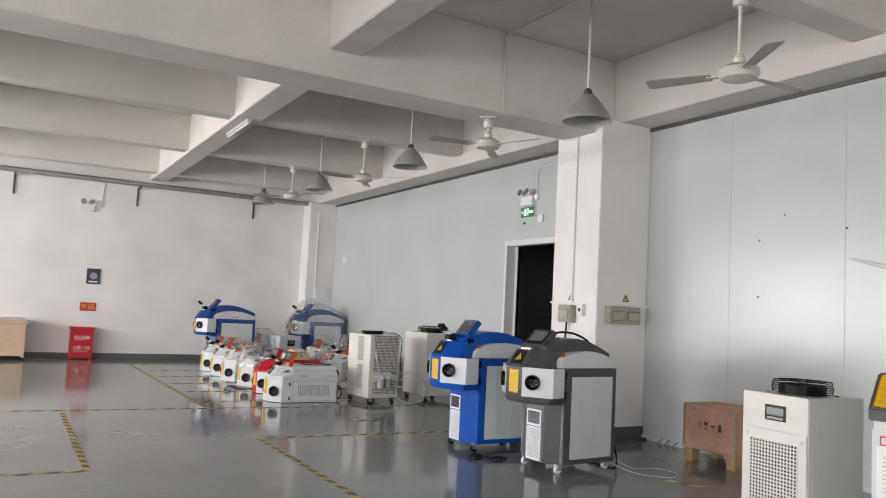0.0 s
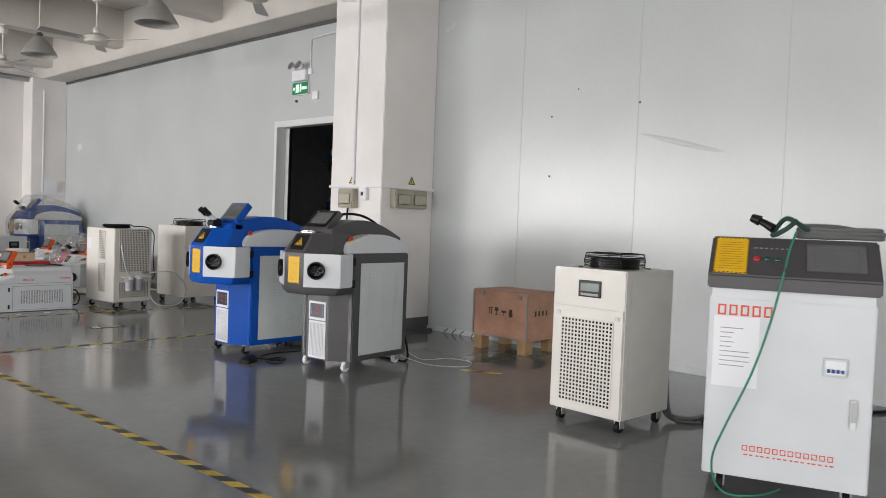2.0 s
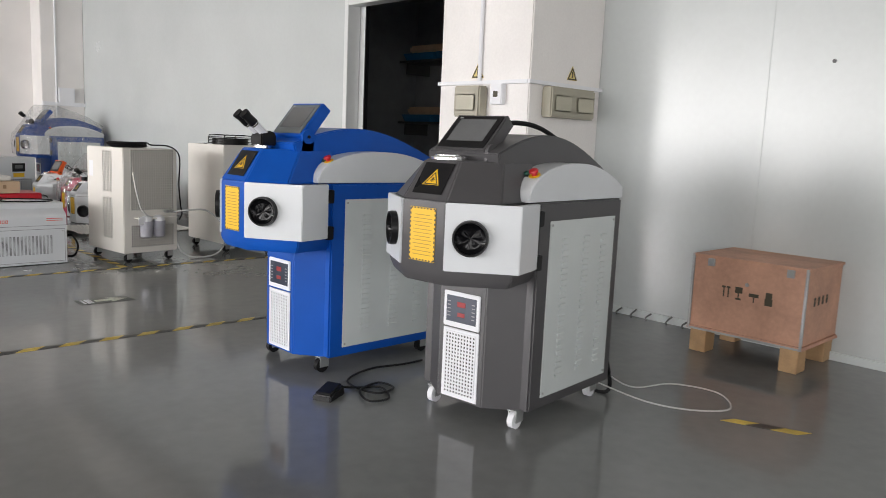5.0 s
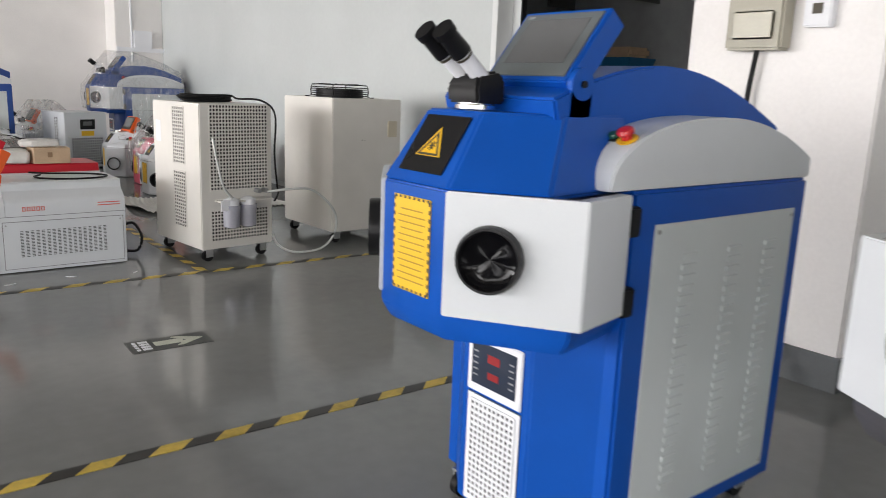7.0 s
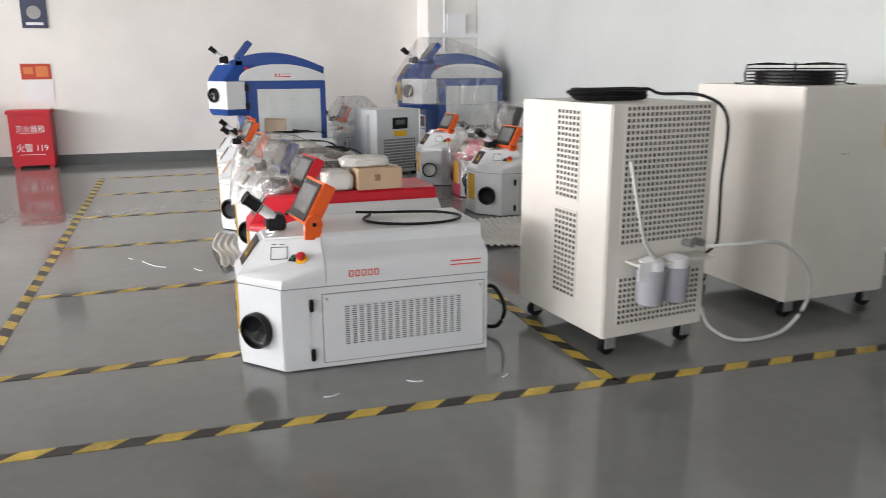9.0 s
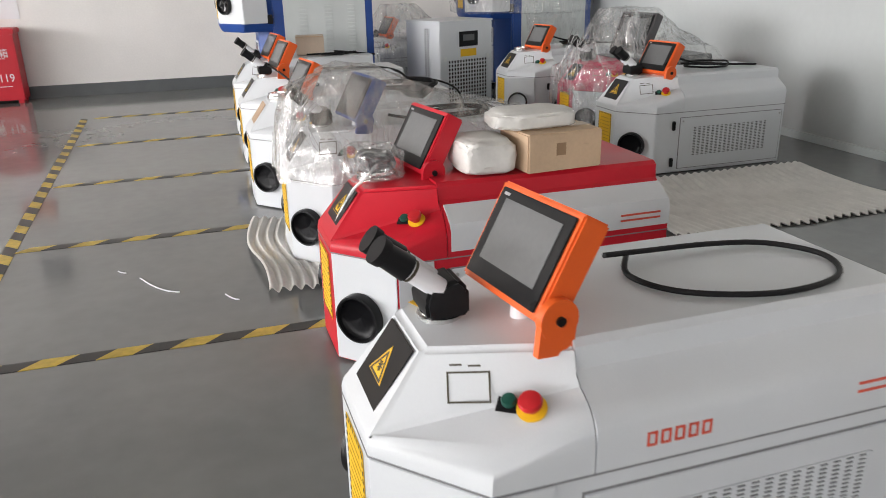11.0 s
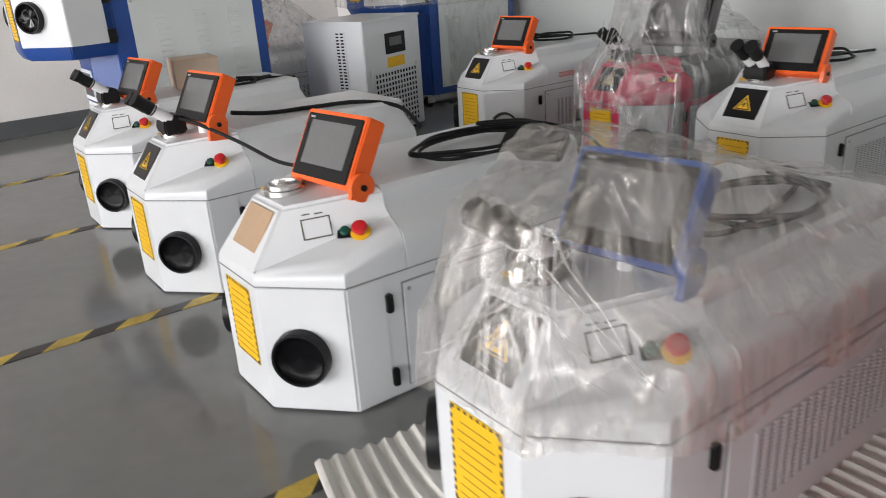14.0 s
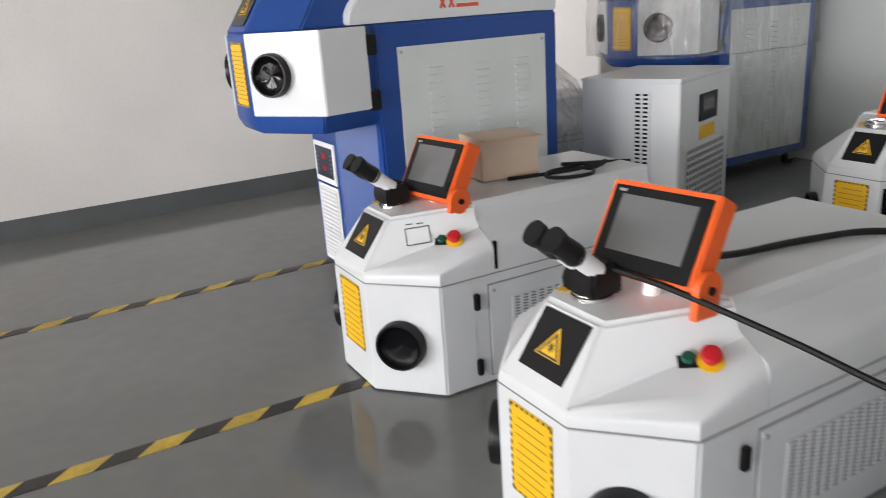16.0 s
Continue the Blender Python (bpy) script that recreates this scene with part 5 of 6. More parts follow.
for k in range(16):
    x = -0.19 - 0.024 * k
    box(bm, -0.0132, -0.012, x - 0.009, x + 0.008 - 0.003 * (k % 3), 0.211, 0.217)
part("maker_text", bm, REDINK, hl, "red company line, not legible")["kind"] = "stuff"
brand_blocks(face((-0.0125, -0.37, 0.245), (0, -1, 0), (0, 0, 1)), 0.39, 0.026, hl, 12)
for x in (0.07, DP - 0.07):
    for y in (-0.08, -W2 + 0.08):
        caster(x, y, 0.042, hl, RUBBER)
for k in range(7):
    part("side_louvre", box(B(), 0.20, 0.45, -W2 - 0.008, -W2, 0.30 + 0.05 * k, 0.312 + 0.05 * k), LGREY, hl)
part("key_lock", lathe(B(), [(0.012, 0), (0.012, 0.01)], face((0.10, -W2, 0.87), (1, 0, 0), (0, 0, 1)), 14), BLACK, hl)
part("side_plate", slab(B(), face((0.28, -W2, 0.83), (1, 0, 0), (0, 0, 1)), 0.09, 0.03, 0.002), BEZEL, hl)

HM = pose(4.075, 2.425, 0, 0, 0, 19)


def at_hl(*pts):
    return [tuple(HM @ Vector(p)) for p in pts]


solid("green_hose", tube(B(), at_hl((0.10, -0.36, 1.26), (0.02, -0.335, 1.18), (-0.05, -0.31, 1.05), (-0.05, -0.27, 0.85), (-0.05, -0.20, 0.6), (-0.06, -0.10, 0.35), (-0.05, -0.05, 0.2), (-0.03, -0.06, 0.08), (0.0, -0.12, 0.012), (0.05, -0.25, 0.01), (0.2, -0.35, 0.01)), 0.0055), GREENC, "thin green hose hanging over the cabinet front", "hose")
hb = thing("coiled_hose", HM @ pose(0.30, -0.56, 1.225), "grey welding hose coiled on the console", "hose")
bm = tube(B(), coil(0, 0, 0.016, 0.10, 0.17, 3.4, 0.009, 3), 0.013)
part("hose_coil", bm, GREYC, hb)
bm = tube(B(), [(-0.05, 0.12, 0.03), (-0.08, 0.18, 0.07), (-0.05, 0.24, 0.10), (-0.02, 0.28, 0.06), (-0.08, 0.30, 0.015), (-0.12, 0.24, 0.05), (-0.07, 0.20, 0.09)], 0.012)
part("gun_cable", bm, mat("dark_green_cable", (0.02, 0.06, 0.045), 0.45), hb, "dark green looped cable end")
bm = B()
rod(bm, (-0.07, 0.30, 0.05), (-0.04, 0.36, 0.085), 0.022, 0.016)
rod(bm, (-0.04, 0.36, 0.085), (-0.03, 0.40, 0.10), 0.026, 0.020)
part("connector", bm, BLACK, hb, "black connector")
ch = thing("chiller_hoses", pose(5.12, 3.02, 0), "grey hoses between chiller and laser cabinet", "hose")
for k, (dx, dz) in enumerate(((0, 0), (0.04, 0.02), (0.08, 0.0))):
    part("hose", tube(B(), [(0.03, 0.17 + dx, 0.62 - 0.05 * k), (0.075, 0.15 + dx * 0.5, 0.5), (0.075, 0.13 + dx * 0.4, 0.22), (0.085, 0.10 + dx * 0.4, 0.04 + dz), (0.16, 0.03 - dx, 0.012 + dz), (0.36, 0.02 - dx, 0.012 + dz), (0.62, -0.05 - dx, 0.012 + dz), (0.85, -0.2 - dx, 0.012 + dz)], 0.012), GREYC if k == 1 else DARKST, ch)
solid("floor_cable", tube(B(), [(5.25, 3.1, 0.012), (5.45, 2.7, 0.012), (5.9, 2.3, 0.012), (6.4, 2.35, 0.012), (6.85, 2.1, 0.012)], 0.012), RUBBER, "black cable on the floor", "cable")

# ---- upright welders ----
upright_welder(pose(4.185, 5.83, 0, 0, 0, 5), "dark grey upright laser welder with white hand boxes", GREY, s=0.985, blen=0.69, scope=False, scr=(0.30, 0.02, 1.252), lean=46)
upright_welder(pose(4.0, 6.985, 0), "bright blue upright laser welder with white hand boxes", BLUE, s=0.985)
upright_welder(pose(3.49, 16.2, 0), "navy blue upright laser welder near the end wall", NAVY, s=1.03, logo=True)
upright_welder(pose(5.65, 16.6, 0), "navy blue upright laser welder wrapped in film", NAVY, s=1.03)

pd = thing("foot_pedal", pose(4.18, 6.42, 0, 0, 0, 25), "black foot pedal with its cable", "pedal")
part("base", loft(B(), [[(-0.07, -0.05, 0), (0.07, -0.05, 0), (0.07, 0.05, 0), (-0.07, 0.05, 0)], [(-0.06, -0.045, 0.025), (0.07, -0.045, 0.045), (0.07, 0.045, 0.045), (-0.06, 0.045, 0.025)]]), BLACK, pd, bevel=0.006)
part("tread", loft(B(), [[(-0.055, -0.038, 0.03), (0.05, -0.038, 0.05), (0.05, 0.038, 0.05), (-0.055, 0.038, 0.03)], [(-0.05, -0.034, 0.037), (0.05, -0.034, 0.057), (0.05, 0.034, 0.057), (-0.05, 0.034, 0.037)]]), RUBBER, pd)
part("cable", tube(B(), [(0.07, 0, 0.03), (0.16, -0.06, 0.008), (0.22, -0.16, 0.008), (0.10, -0.26, 0.008), (0.02, -0.20, 0.009), (0.12, -0.10, 0.012), (0.28, -0.12, 0.008), (0.24, -0.22, 0.009), (0.12, -0.18, 0.012), (0.22, 0.02, 0.008), (0.45, 0.02, 0.008), (0.62, -0.10, 0.008), (0.74, -0.16, 0.008)], 0.0055), RUBBER, pd)
solid("machine_cable", tube(B(), [(5.22, 6.02, 0.45), (5.27, 5.90, 0.42), (5.32, 5.76, 0.30), (5.33, 5.68, 0.12), (5.29, 5.65, 0.012), (5.25, 5.78, 0.01), (5.24, 6.05, 0.01)], 0.010), RUBBER, "thick black cable behind the grey welder", "cable")
solid("pale_hose", tube(B(), [(5.28, 5.75, 0.14), (5.45, 5.62, 0.012), (5.68, 5.52, 0.008), (5.74, 5.30, 0.008), (5.56, 5.15, 0.008), (5.40, 5.25, 0.008), (5.32, 5.45, 0.01), (5.27, 5.7, 0.05)], 0.004), CLEARC, "milky hose looping on the floor", "hose")
solid("spine_cable", tube(B(), [(4.66, 5.93, 1.26), (4.80, 5.92, 1.285), (4.95, 5.90, 1.27), (5.10, 5.88, 1.20), (5.20, 5.87, 1.08), (5.25, 5.88, 0.9), (5.26, 5.9, 0.55), (5.23, 5.95, 0.4)], 0.011), RUBBER, "black cable lying over the curved spine", "cable")
solid("socket_strip", box(B(), 6.2, 6.88, 6.82, 6.88, 0.0, 0.03), DARKST, "dark cable strip on the floor by the column", "cable strip", bevel=0.005)
for i, y in enumerate((6.62, 6.50, 6.38, 6.22, 6.1)):
    o = solid("wall_plug", tube(B(), [(6.86, y, 0.008), (6.89, y + 0.02, 0.02), (6.91, y - 0.01, 0.05 + 0.01 * (i % 2))], 0.006), DARKST, "dark cable end standing by the partition", "cable", "cable ends")

# ---- bench welders ----
LW = "white bench laser welder on the floor, orange screen"
bench_welder(pose(3.42, 10.87, 0), LW + " and microscope", scr=(0.285, -0.05, 0.638))
bench_welder(pose(3.536, 11.842, 0), "red bench laser welder with white side cover and red screen", screen=RED, hood=RED, scope=False, scr=(0.30, 0.03, 0.612), ss=1.03, printed=False)
bench_welder(pose(3.525, 12.715, 0), "white bench laser welder under film, blue screen", screen=NAVY, logo=False, scr=(0.29, -0.06, 0.625))
bench_welder(pose(3.458, 13.556, 0), "white bench laser welder, orange screen, plate under brown film", scope=False, plate=False, logo=False, scr=(0.265, -0.045, 0.605))
bench_welder(pose(3.485, 14.493, 0), LW + " and microscope", scr=(0.25, -0.05, 0.63), logo=False, printed=False)
w6 = bench_welder(pose(3.507, 15.406, 0), LW + ", carton behind it", logo=False)
# thin black box painted as the shade in the cover's gap
part("seam_shade_strip", box(B(), 0.326, 0.336, -BW - 0.0015, -BW + 0.02, 0.345, 0.425), HOLESHADE, w6, "black strip for the shaded gap where the rear cover sits loose")
bench_welder(pose(5.40, 13.485, 0), LW + ", second row", logo=False)
bench_welder(pose(5.55, 14.28, 0), "pink-red and dark grey welder wrapped in clear film", screen=GREY, hood=PINK, rear=GREY, logo=False, scr=(0.42, -0.10, 0.685), ss=1.4, lean=24)
bench_welder(pose(5.45, 15.13, 0), LW + ", hand door ajar", scope=False, ajar=True, logo=True)
bench_welder(pose(4.74, 16.95, 0), "small white bench welder wrapped in film by the end wall", logo=False)

# boxed chiller unit with display
cb = thing("chiller_unit", pose(5.08, 15.936, 0, 0, 0, 20), "white boxed cooling unit with display and perforated door", "cooling unit")
part("cabinet", box(B(), 0, 0.56, -0.23, 0.23, 0.02, 0.685), WHITE, cb, bevel=0.005)
part("lid", box(B(), -0.006, 0.566, -0.236, 0.236, 0.685, 0.698), WHITE, cb, bevel=0.003)
dm = lambda x, z: face((x, -0.23, z), (1, 0, 0), (0, 0, 1))
part("display", slab(B(), dm(0.30, 0.55), 0.20, 0.12, 0.005), BEZEL, cb, "dark display", 0.003)
part("digit_display", slab(B(), dm(0.30, 0.56), 0.12, 0.05, 0.001, 0.005), SCREEN, cb)
part("label", slab(B(), dm(0.30, 0.44), 0.17, 0.06, 0.001), YELLOW, cb, "small yellow label")
perforated(dm(0.29, 0.22), 0.42, 0.34, 14, 11, WHITE, cb, 0.36)
perforated(face((0, -0.06, 0.42), (0, -1, 0), (0, 0, 1)), 0.07, 0.44, 2, 24, WHITE, cb, 0.5, 0.3)
for x in (0.05, 0.51):
    part("latch", slab(B(), dm(x, 0.40), 0.03, 0.035, 0.01), ALU, cb, "latch", 0.003)
for x in (0.05, 0.51):
    for y in (-0.18, 0.18):
        part("foot", box(B(), x - 0.03, x + 0.03, y - 0.03, y + 0.03, 0, 0.02), BLACK, cb)


# ---- film wraps ----
def shroud(name, m, rings, material, label, seed, amp=0.02, cols=44, rows=7):
    """Draped film: rings of (z, x0, x1, y0, y1) from the bottom up."""
    bm = B()
    out = []
    for k in range(len(rings) - 1):
        for r in range(rows):
            f = r / rows
            out.append([a + (b - a) * f for a, b in zip(rings[k], rings[k + 1])])
    out.append(list(rings[-1]))
    verts = []
    for z, x0, x1, y0, y1 in out:
        ring = []
        for i in range(cols):
            a = 2 * math.pi * i / cols
            ca, sa = math.cos(a), math.sin(a)
            e = 0.55
            px = (x0 + x1) / 2 + (x1 - x0) / 2 * math.copysign(abs(ca) ** e, ca)
            py = (y0 + y1) / 2 + (y1 - y0) / 2 * math.copysign(abs(sa) ** e, sa)
            nv = noise.noise_vector(Vector((px * 9, py * 9, z * 5 + seed * 7))) * amp + noise.noise_vector(Vector((px * 24, py * 24, z * 9 + seed))) * amp * 0.5
            ring.append(bm.verts.new((px + nv.x, py + nv.y, z + nv.z * 0.7)))
        verts.append(ring)
    for a, b in zip(verts, verts[1:]):
        for i in range(cols):
            bm.faces.new((a[i], a[(i + 1) % cols], b[(i + 1) % cols], b[i]))
    bm.faces.new(verts[-1])
    ob = solid(name, bm, material, label, "plastic film", "film wraps", m=m)
    return ob


def tent(name, m, spine, side, x0, x1, half, hem, material, label, seed, cols=64, rows=40):
    """Film thrown over a machine: spine gives (x, height, half-width of the top), side the height at the edge; it hangs to hem."""
    def at(x, k):
        for p, q in zip(spine, spine[1:]):
            if x <= q[0]:
                u = max(0.0, (x - p[0]) / (q[0] - p[0]))
                return p[k] + (q[k] - p[k]) * u
        return spine[-1][k]
    bm = B()
    grid = []
    for i in range(cols + 1):
        x = x0 + (x1 - x0) * i / cols
        line = []
        for j in range(rows + 1):
            v = 2 * j / rows - 1
            w = half * (0.42 + 0.58 * min(1.0, max(0.0, (x - x0) / 0.17))) + 0.012
            sv, av = (1 if v > 0 else -1), abs(v)
            if av < 0.72:
                y = av / 0.72 * w
                t = at(x, 2)
                f = max(0.0, (y - t) / max(w - t, 0.01))
                z = at(x, 1) + (side - at(x, 1)) * f ** 0.85
                z -= 0.03 * math.sin(math.pi * f) * (at(x, 1) - side) / 0.25
            else:
                f = (av - 0.72) / 0.28
                y = w + 0.010 * f
                z = side + (hem + 0.05 * noise.noise(Vector((x * 6, sv, seed))) - side) * f
            y = sv * y + (-0.02 if sv < 0 else 0)
            c = noise.noise_vector(Vector((x * 7 + y * 3, y * 7, z * 6 + seed))) * 0.010
            r = 1 - abs(noise.noise(Vector((x * 9 - y * 5, y * 10 + z * 4, seed * 3))))
            c += noise.noise_vector(Vector((x * 26, y * 26, z * 20 + seed))) * 0.006 * (1.4 if x < 0.22 else 0.6)
            line.append(bm.verts.new((x + c.x, y + c.y * 0.7, max(z + c.z + 0.012 * r ** 4, 0.01))))
        grid.append(line)
    front = [bm.verts.new((v.co.x - 0.012, v.co.y, max(hem, v.co.z - 0.16))) for v in grid[0]]
    for p, q in zip([front] + grid, grid):
        for j in range(rows):
            bm.faces.new((p[j], p[j + 1], q[j + 1], q[j]))
    return solid(name, bm, material, label, "plastic film", "film wraps", m=m)


wrap = tent("film_wrap", pose(3.525, 12.715, 0), [(-0.02, 0.50, 0.07), (0.03, 0.655, 0.09), (0.12, 0.69, 0.10), (0.26, 0.725, 0.15), (0.40, 0.715, 0.15), (0.60, 0.625, 0.14), (0.80, 0.565, 0.16), (1.0, 0.53, 0.17)], 0.455, -0.02, 1.0, BW, 0.33, FILM, "crumpled clear film thrown over the wrapped welder", 1)
wrap2 = tent("film_wrap", pose(5.55, 14.28, 0), [(-0.02, 0.46, 0.05), (0.08, 0.58, 0.06), (0.16, 0.67, 0.07), (0.33, 0.81, 0.20), (0.52, 0.825, 0.20), (0.72, 0.69, 0.16), (1.0, 0.56, 0.16)], 0.47, -0.03, 1.02, BW + 0.02, 0.12, FILM4, "crumpled clear film over the pink machine", 2)
shroud("film_wrap", pose(4.74, 16.95, 0) @ Matrix.Diagonal((1, 0.87, 1, 1)), [(0.02, -0.04, 0.9, -0.34, 0.34), (0.42, -0.03, 0.9, -0.34, 0.34), (0.60, 0.10, 0.8, -0.24, 0.24), (0.80, 0.26, 0.56, -0.15, 0.13)], FILM2, "clear film over the small welder", 3)
shroud("film_wrap", pose(5.65, 16.6, 0), [(0.10, 0.46, 1.24, -0.36, 0.36), (0.70, 0.44, 1.25, -0.37, 0.37), (0.72, -0.04, 1.25, -0.44, 0.44), (1.02, -0.05, 1.25, -0.42, 0.42), (1.20, 0.08, 1.23, -0.25, 0.25), (1.33, 0.12, 1.0, -0.2, 0.2), (1.47, 0.26, 0.56, -0.15, 0.13)], FILM3, "stretch film wrapped round the upright welder", 4)

# gathered folds that run down from the tops of the wraps
rnd = random.Random(31)
for wr, count, z0 in ((wrap, 26, 0.67), (wrap2, 16, 0.72)):
    for k in range(count):
        f = rnd.random()
        a = Vector((rnd.uniform(0.04, 0.16), rnd.uniform(-0.13, 0.06), z0 - rnd.uniform(0, 0.09)))
        b = Vector((-0.012, 0.13 - 0.26 * f * 2, 0.37)) if f < 0.4 else Vector((0.24 * (f - 0.4), -0.13 - 0.26 * (f - 0.4), 0.43))
        b.z += rnd.uniform(-0.03, 0.05)
        pts = []
        for i in range(7):
            u = i / 6
            p = a.lerp(b, u)
            p += noise.noise_vector(Vector((k * 3.1, u * 2.5, 1.0))) * 0.022
            p.x -= 0.03 * math.sin(math.pi * u)
            p.y -= 0.02 * math.sin(math.pi * u)
            pts.append(p)
        part("fold", tube(B(), pts, rnd.uniform(0.0005, 0.0016), 5, 3), CREASE, wr)


def lump(name, m, dims, material, label, category, seed, amp=0.25, power=0.7):
    bm = B()
    bmesh.ops.create_icosphere(bm, subdivisions=4, radius=1.0)
    for v in bm.verts:
        p = v.co.copy()
        k = 1 + amp * noise.noise(p * 1.6 + Vector((seed, 0, 0))) + amp * 0.6 * noise.noise(p * 5.0 + Vector((0, seed, 0))) + amp * 0.25 * noise.noise(p * 12)
        q = Vector((math.copysign(abs(p.x) ** power, p.x) * dims[0], math.copysign(abs(p.y) ** power, p.y) * dims[1], math.copysign(abs(p.z) ** power, p.z) * dims[2])) * k
        q.z = max(q.z + dims[2] * 0.9, 0.0)
        v.co = q
    return solid(name, bm, material, label, category, m=m)


lump("crumpled_film", pose(3.70, 11.865, 0.505), (0.085, 0.095, 0.05), FILM2, "crumpled film round the microscope mount", "plastic film", 5)
lump("wrapped_part", pose(3.705, 11.86, 0.53), (0.055, 0.065, 0.028), mat("grey_part", (0.12, 0.12, 0.125), 0.4), "dark part bundled in film", "machine part", 9, 0.15)
strand = [(3.70, 11.80, 0.56), (3.66, 11.785, 0.525), (3.625, 11.80, 0.49), (3.585, 11.81, 0.425), (3.566, 11.80, 0.39), (3.556, 11.79, 0.372)]
solid("film_strand", tube(B(), strand, 0.005, 6, 5), CREASE, "twisted film strand hanging over the red hood", "plastic film")
bxp = thing("carton", pose(4.205, 11.735, 0.526, 0, 0, 4), "brown cardboard carton on the red welder", "carton")
part("box", box(B(), -0.12, 0.12, -0.09, 0.09, 0, 0.11), CARD, bxp, bevel=0.004)
part("tape_strip", box(B(), -0.122, 0.122, -0.025, 0.025, 0.11, 0.1112), mat("clear_tape", (0.46, 0.33, 0.22), 0.25), bxp)
bm = B()
box(bm, -0.03, 0.0, -0.0912, -0.09, 0.045, 0.08)
part("print", bm, mat("card_print", (0.30, 0.19, 0.11), 0.7), bxp)
part("print", box(B(), 0.05, 0.085, -0.0912, -0.09, 0.04, 0.07), CARD, bxp)
lump("foam_pad", pose(4.15, 11.765, 0.638), (0.125, 0.080, 0.028), FOAM, "white foam-wrapped bundle on the carton", "foam bundle", 4, 0.10, 0.5)
lump("foam_pad", pose(3.995, 11.755, 0.526), (0.08, 0.10, 0.052), FOAM, "white foam-wrapped bundle on the red welder", "foam bundle", 7, 0.10, 0.48)
cb2 = thing("carton", pose(4.08, 15.46, 0.526, 0, 0, -8), "pale cardboard carton behind the orange screen", "carton")
part("box", box(B(), -0.10, 0.10, -0.085, 0.085, 0, 0.13), mat("pale_card", (0.58, 0.47, 0.37), 0.7), cb2, bevel=0.003)
part("flap", box(B(), -0.095, 0.095, -0.12, -0.085, 0.127, 0.130), CARD, cb2)


def cable_on(name, pts, label, r=0.008, material=RUBBER):
    return solid(name, tube(B(), pts, r), material, label, "cable", "loose cables")


cable_on("power_cable", [(4.00, 10.965, 0.531), (3.95, 10.87, 0.530), (4.00, 10.77, 0.530), (4.15, 10.71, 0.530), (4.30, 10.735, 0.530), (4.36, 10.83, 0.530), (4.30, 10.925, 0.531), (4.18, 10.955, 0.534), (4.03, 10.95, 0.541), (3.93, 10.93, 0.552)], "black cable looped on the white welder", 0.0058)
cable_on("power_cable", [(4.270, 13.602, 0.533)] + coil(4.190, 13.475, 0.533, 0.22, 0.12, 3.3, 0.004, 8) + [(4.420, 13.472, 0.548), (4.490, 13.322, 0.488), (4.470, 13.202, 0.288)], "black cable coiled on the white welder", 0.005)
solid("cable_box", box(B(), -0.09, 0.09, -0.05, 0.05, 0, 0.04), BLACK, "black power adapter lying on the welder", "adapter", bevel=0.008, m=pose(4.27, 13.36, 0.512, 24, 0, -62))
cable_on("screen_cable", [(3.665, 14.50, 0.565), (3.70, 14.36, 0.552), (3.755, 14.15, 0.51), (3.79, 13.97, 0.475), (3.82, 13.82, 0.485), (3.845, 13.70, 0.54)], "black cable sagging between two welders", 0.006)
cable_on("screen_cable", [(3.84, 14.43, 0.56), (3.98, 14.44, 0.535), (4.15, 14.42, 0.531), (4.32, 14.36, 0.530), (4.44, 14.28, 0.50), (4.49, 14.22, 0.42)], "black cable along the welder's top", 0.008)
cable_on("power_cable", [(4.035, 15.350, 0.532), (4.235, 15.270, 0.542), (4.385, 15.300, 0.542)] + coil(4.215, 15.270, 0.535, 0.08, 0.06, 1.3, 0.006, 2) + [(4.535, 15.350, 0.512)], "black cable looped on the welder", 0.006)
for cx, cy, fx in ((6.05, 13.5, 0.40), (6.10, 15.14, 0.4)):
    cable_on("power_cable", [(cx - 0.25, cy, 0.60), (cx - 0.1, cy, 0.56)] + coil(cx, cy, 0.533, 0.13, 0.09, 1.6, 0.008, 6) + [(cx + 0.3, cy - 0.05, 0.53)], "black cable coiled on the welder", 0.006)
cable_on("power_cable", [(4.435, 10.800, 0.200), (4.490, 10.750, 0.220), (4.530, 10.720, 0.130), (4.510, 10.750, 0.040), (4.450, 10.800, 0.030)], "black cable at the welder's back", 0.009)
cable_on("chiller_cable", coil(4.96, 10.66, 1.018, 0.17, 0.09, 5, 0.005, 11) + [(5.12, 10.52, 1.04), (5.22, 10.38, 1.035), (5.285, 10.310, 0.950), (5.280, 10.310, 0.700), (5.310, 10.340, 0.500), (5.350, 10.400, 0.420), (5.370, 10.500, 0.350)], "black cable coiled on the chiller", 0.0065)
cable_on("power_cable", [(3.95, 12.66, 0.54), (4.05, 12.60, 0.533)] + coil(4.22, 12.66, 0.53, 0.15, 0.11, 2.2, 0.006, 21) + [(4.42, 12.62, 0.528)], "dark cable coiled under the film", 0.006)
cable_on("clear_hose", [(4.860, 10.300, 0.800), (4.870, 10.260, 0.650), (4.900, 10.240, 0.500), (4.960, 10.250, 0.425)], "clear hose down to the filter", 0.008, CLEARC)
cable_on("clear_hose", [(5.210, 10.270, 0.450), (5.320, 10.200, 0.470), (5.490, 10.180, 0.460), (5.660, 10.200, 0.320), (5.720, 10.260, 0.160), (5.640, 10.300, 0.030), (5.440, 10.320, 0.012), (5.340, 10.380, 0.060), (5.300, 10.400, 0.150)], "clear hose arching between chillers", 0.008, CLEARC)
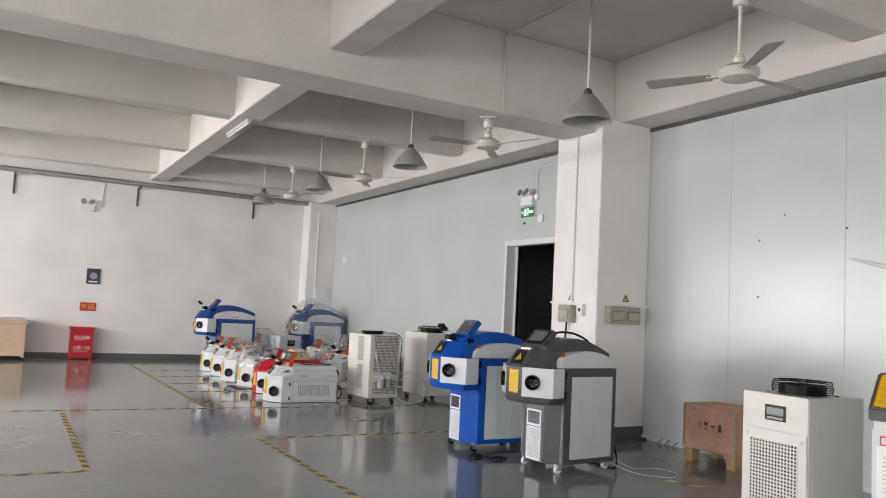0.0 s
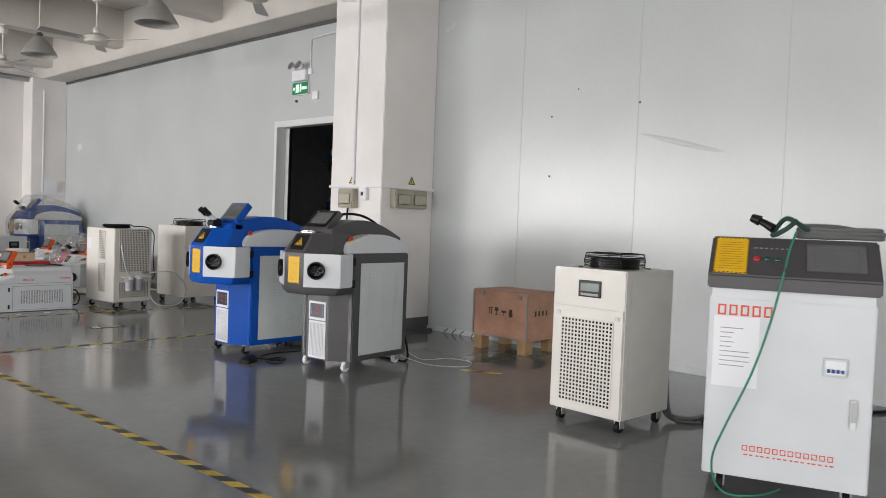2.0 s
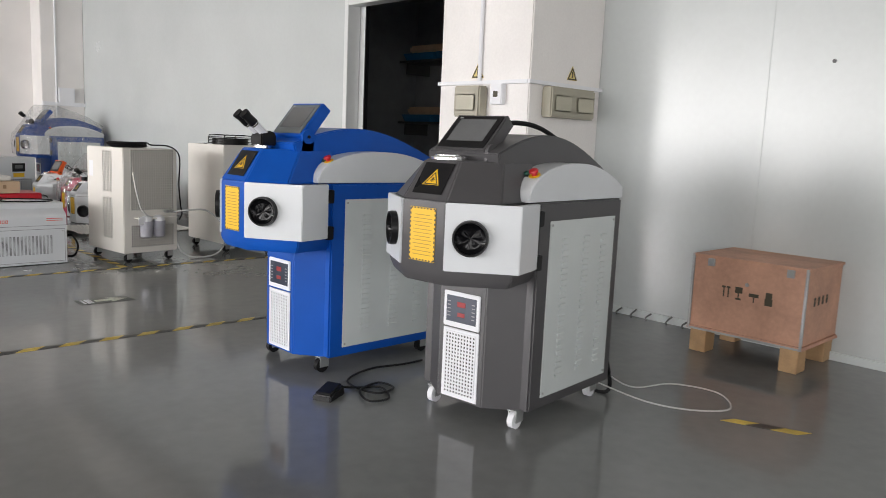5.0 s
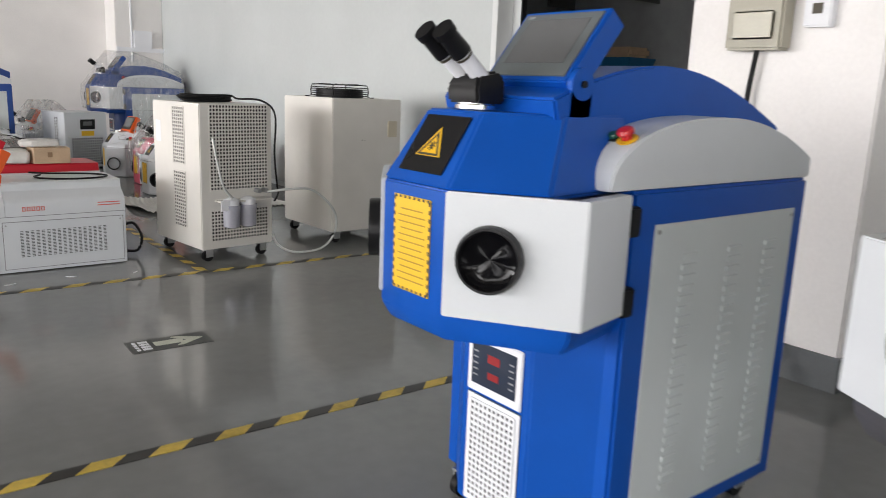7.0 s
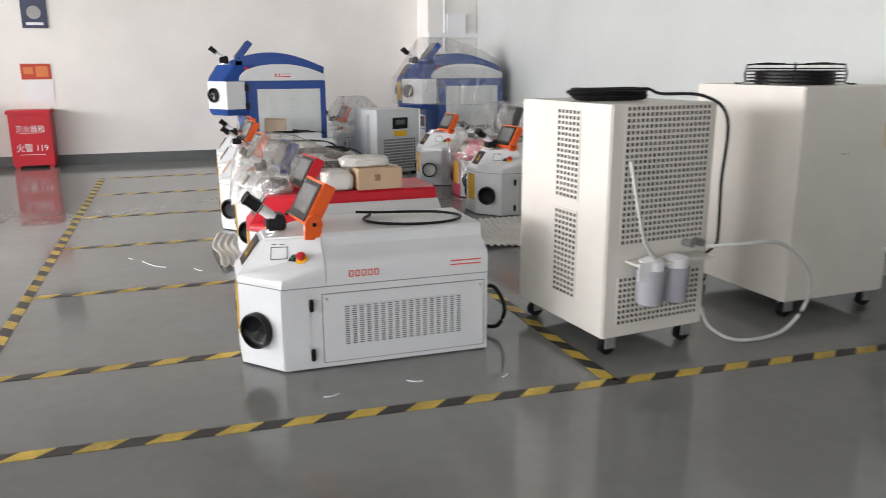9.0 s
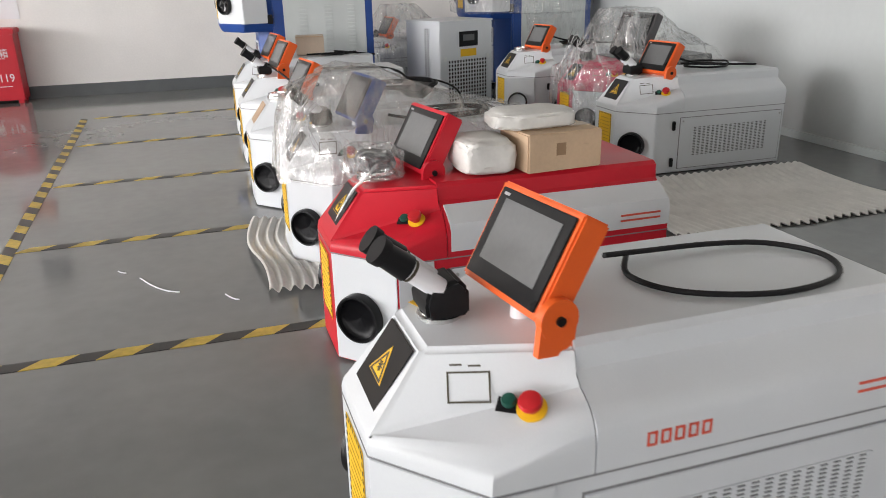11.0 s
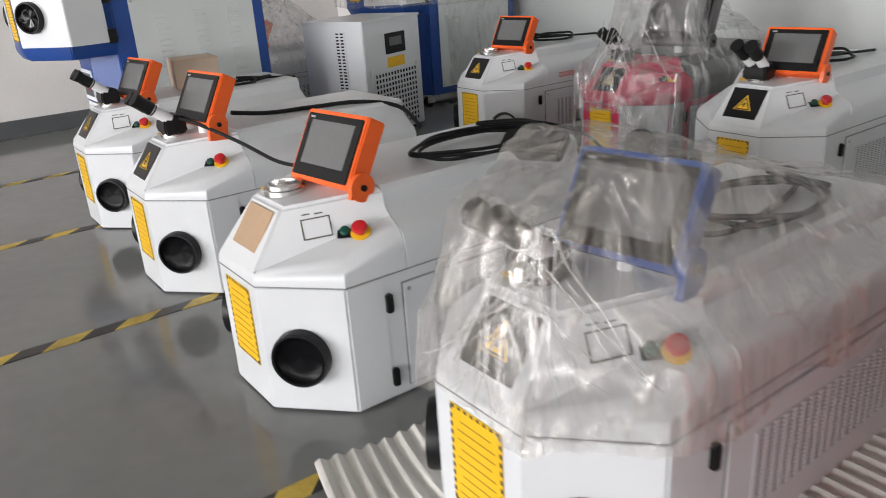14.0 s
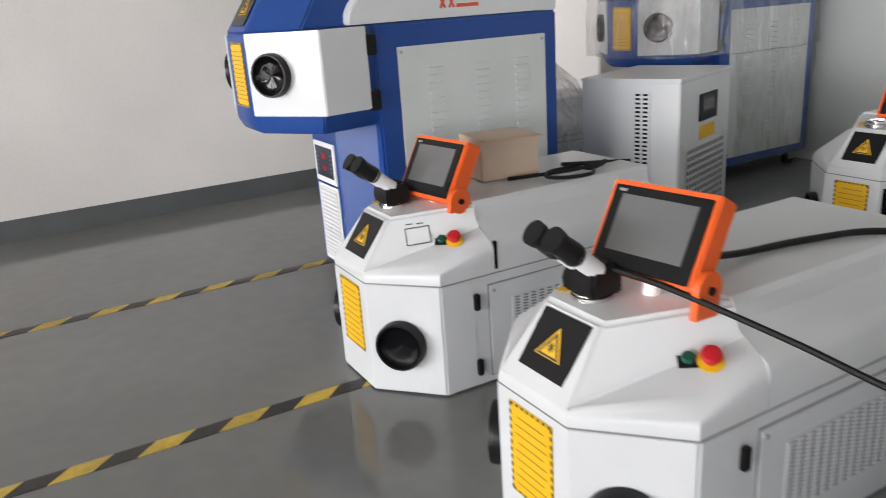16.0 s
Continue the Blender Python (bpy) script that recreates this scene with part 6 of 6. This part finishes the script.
cable_on("grey_hose", [(6.410, 10.520, 0.300), (6.490, 10.450, 0.220), (6.600, 10.520, 0.100), (6.720, 10.620, 0.020), (6.840, 10.560, 0.015), (6.780, 10.440, 0.015), (6.660, 10.480, 0.015)], "pale hose trailing by the partition", 0.014, CLEARC)
cable_on("grey_hose", [(6.42, 10.50, 0.24), (6.50, 10.42, 0.14), (6.62, 10.40, 0.03), (6.80, 10.36, 0.012), (6.88, 10.28, 0.012), (6.76, 10.26, 0.012), (6.58, 10.34, 0.012)], "pale hose trailing by the partition", 0.011, CLEARC)
cable_on("grey_hose", [(6.410, 10.500, 0.380), (6.500, 10.400, 0.420), (6.520, 10.450, 0.250), (6.640, 10.600, 0.050), (6.820, 10.700, 0.020)], "pale hose trailing by the partition", 0.009, GREYC)


# ---- foam sheets on the floor ----
def foam_sheet(x0, x1, y0, y1, label, seed, ribs=29, amp=0.0055):
    bm = B()
    nx, ny = ribs * 6, 22
    grid = []
    for j in range(ny + 1):
        row = []
        for i in range(nx + 1):
            fx, fy = i / nx, j / ny
            x = x0 + (x1 - x0) * fx + 0.03 * math.sin(fy * 5 + seed) + 0.05 * fy * fy
            y = y0 + (y1 - y0) * fy + (0.012 * math.sin(2 * math.pi * ribs * fx) + 0.03 * noise.noise(Vector((fx * 5, seed, 0)))) * (1 - fy)
            z = 0.012 + amp * math.sin(2 * math.pi * ribs * fx + 0.6 * math.sin(fy * 4)) + 0.004 * noise.noise(Vector((x * 4, y * 4, seed)))
            if fx < 0.14:
                z += 0.016 * (0.14 - fx) / 0.14 * (1 + math.sin(fy * 7))
            row.append(bm.verts.new((x, y, max(z, 0.004))))
        grid.append(row)
    for a, b in zip(grid, grid[1:]):
        for i in range(nx):
            bm.faces.new((a[i], a[i + 1], b[i + 1], b[i]))
    low = bmesh.ops.extrude_face_region(bm, geom=list(bm.faces))
    for v in low["geom"]:
        if isinstance(v, bmesh.types.BMVert):
            v.co.z -= 0.003
    return solid("foam_sheet", bm, FOAM, label, "foam sheet", "foam sheets")


foam_sheet(3.37, 4.55, 12.27, 13.14, "ribbed white foam sheet under the wrapped welder", 1)
foam_sheet(5.02, 6.4, 12.25, 13.14, "ribbed white foam sheet beside the second row", 2)

# scraps of film left on the floor
for i, (x, y, a, ln) in enumerate(((3.02, 12.49, -54, 0.12), (2.88, 12.71, -45, 0.022), (3.268, 12.303, -57, 0.04), (3.70, 10.33, 10, 0.03), (4.02, 10.36, -20, 0.03), (4.36, 10.30, 40, 0.02))):
    pts = [(x + ln * math.cos(radians(a)) * t, y + ln * math.sin(radians(a)) * t + 0.3 * ln * t * t, 0.003) for t in (-1, -0.5, 0, 0.5, 1)]
    solid("film_scrap", tube(B(), pts, 0.0025, 5, 3), PAPER, "thin white plastic scrap on the floor", "scrap", "floor scraps")
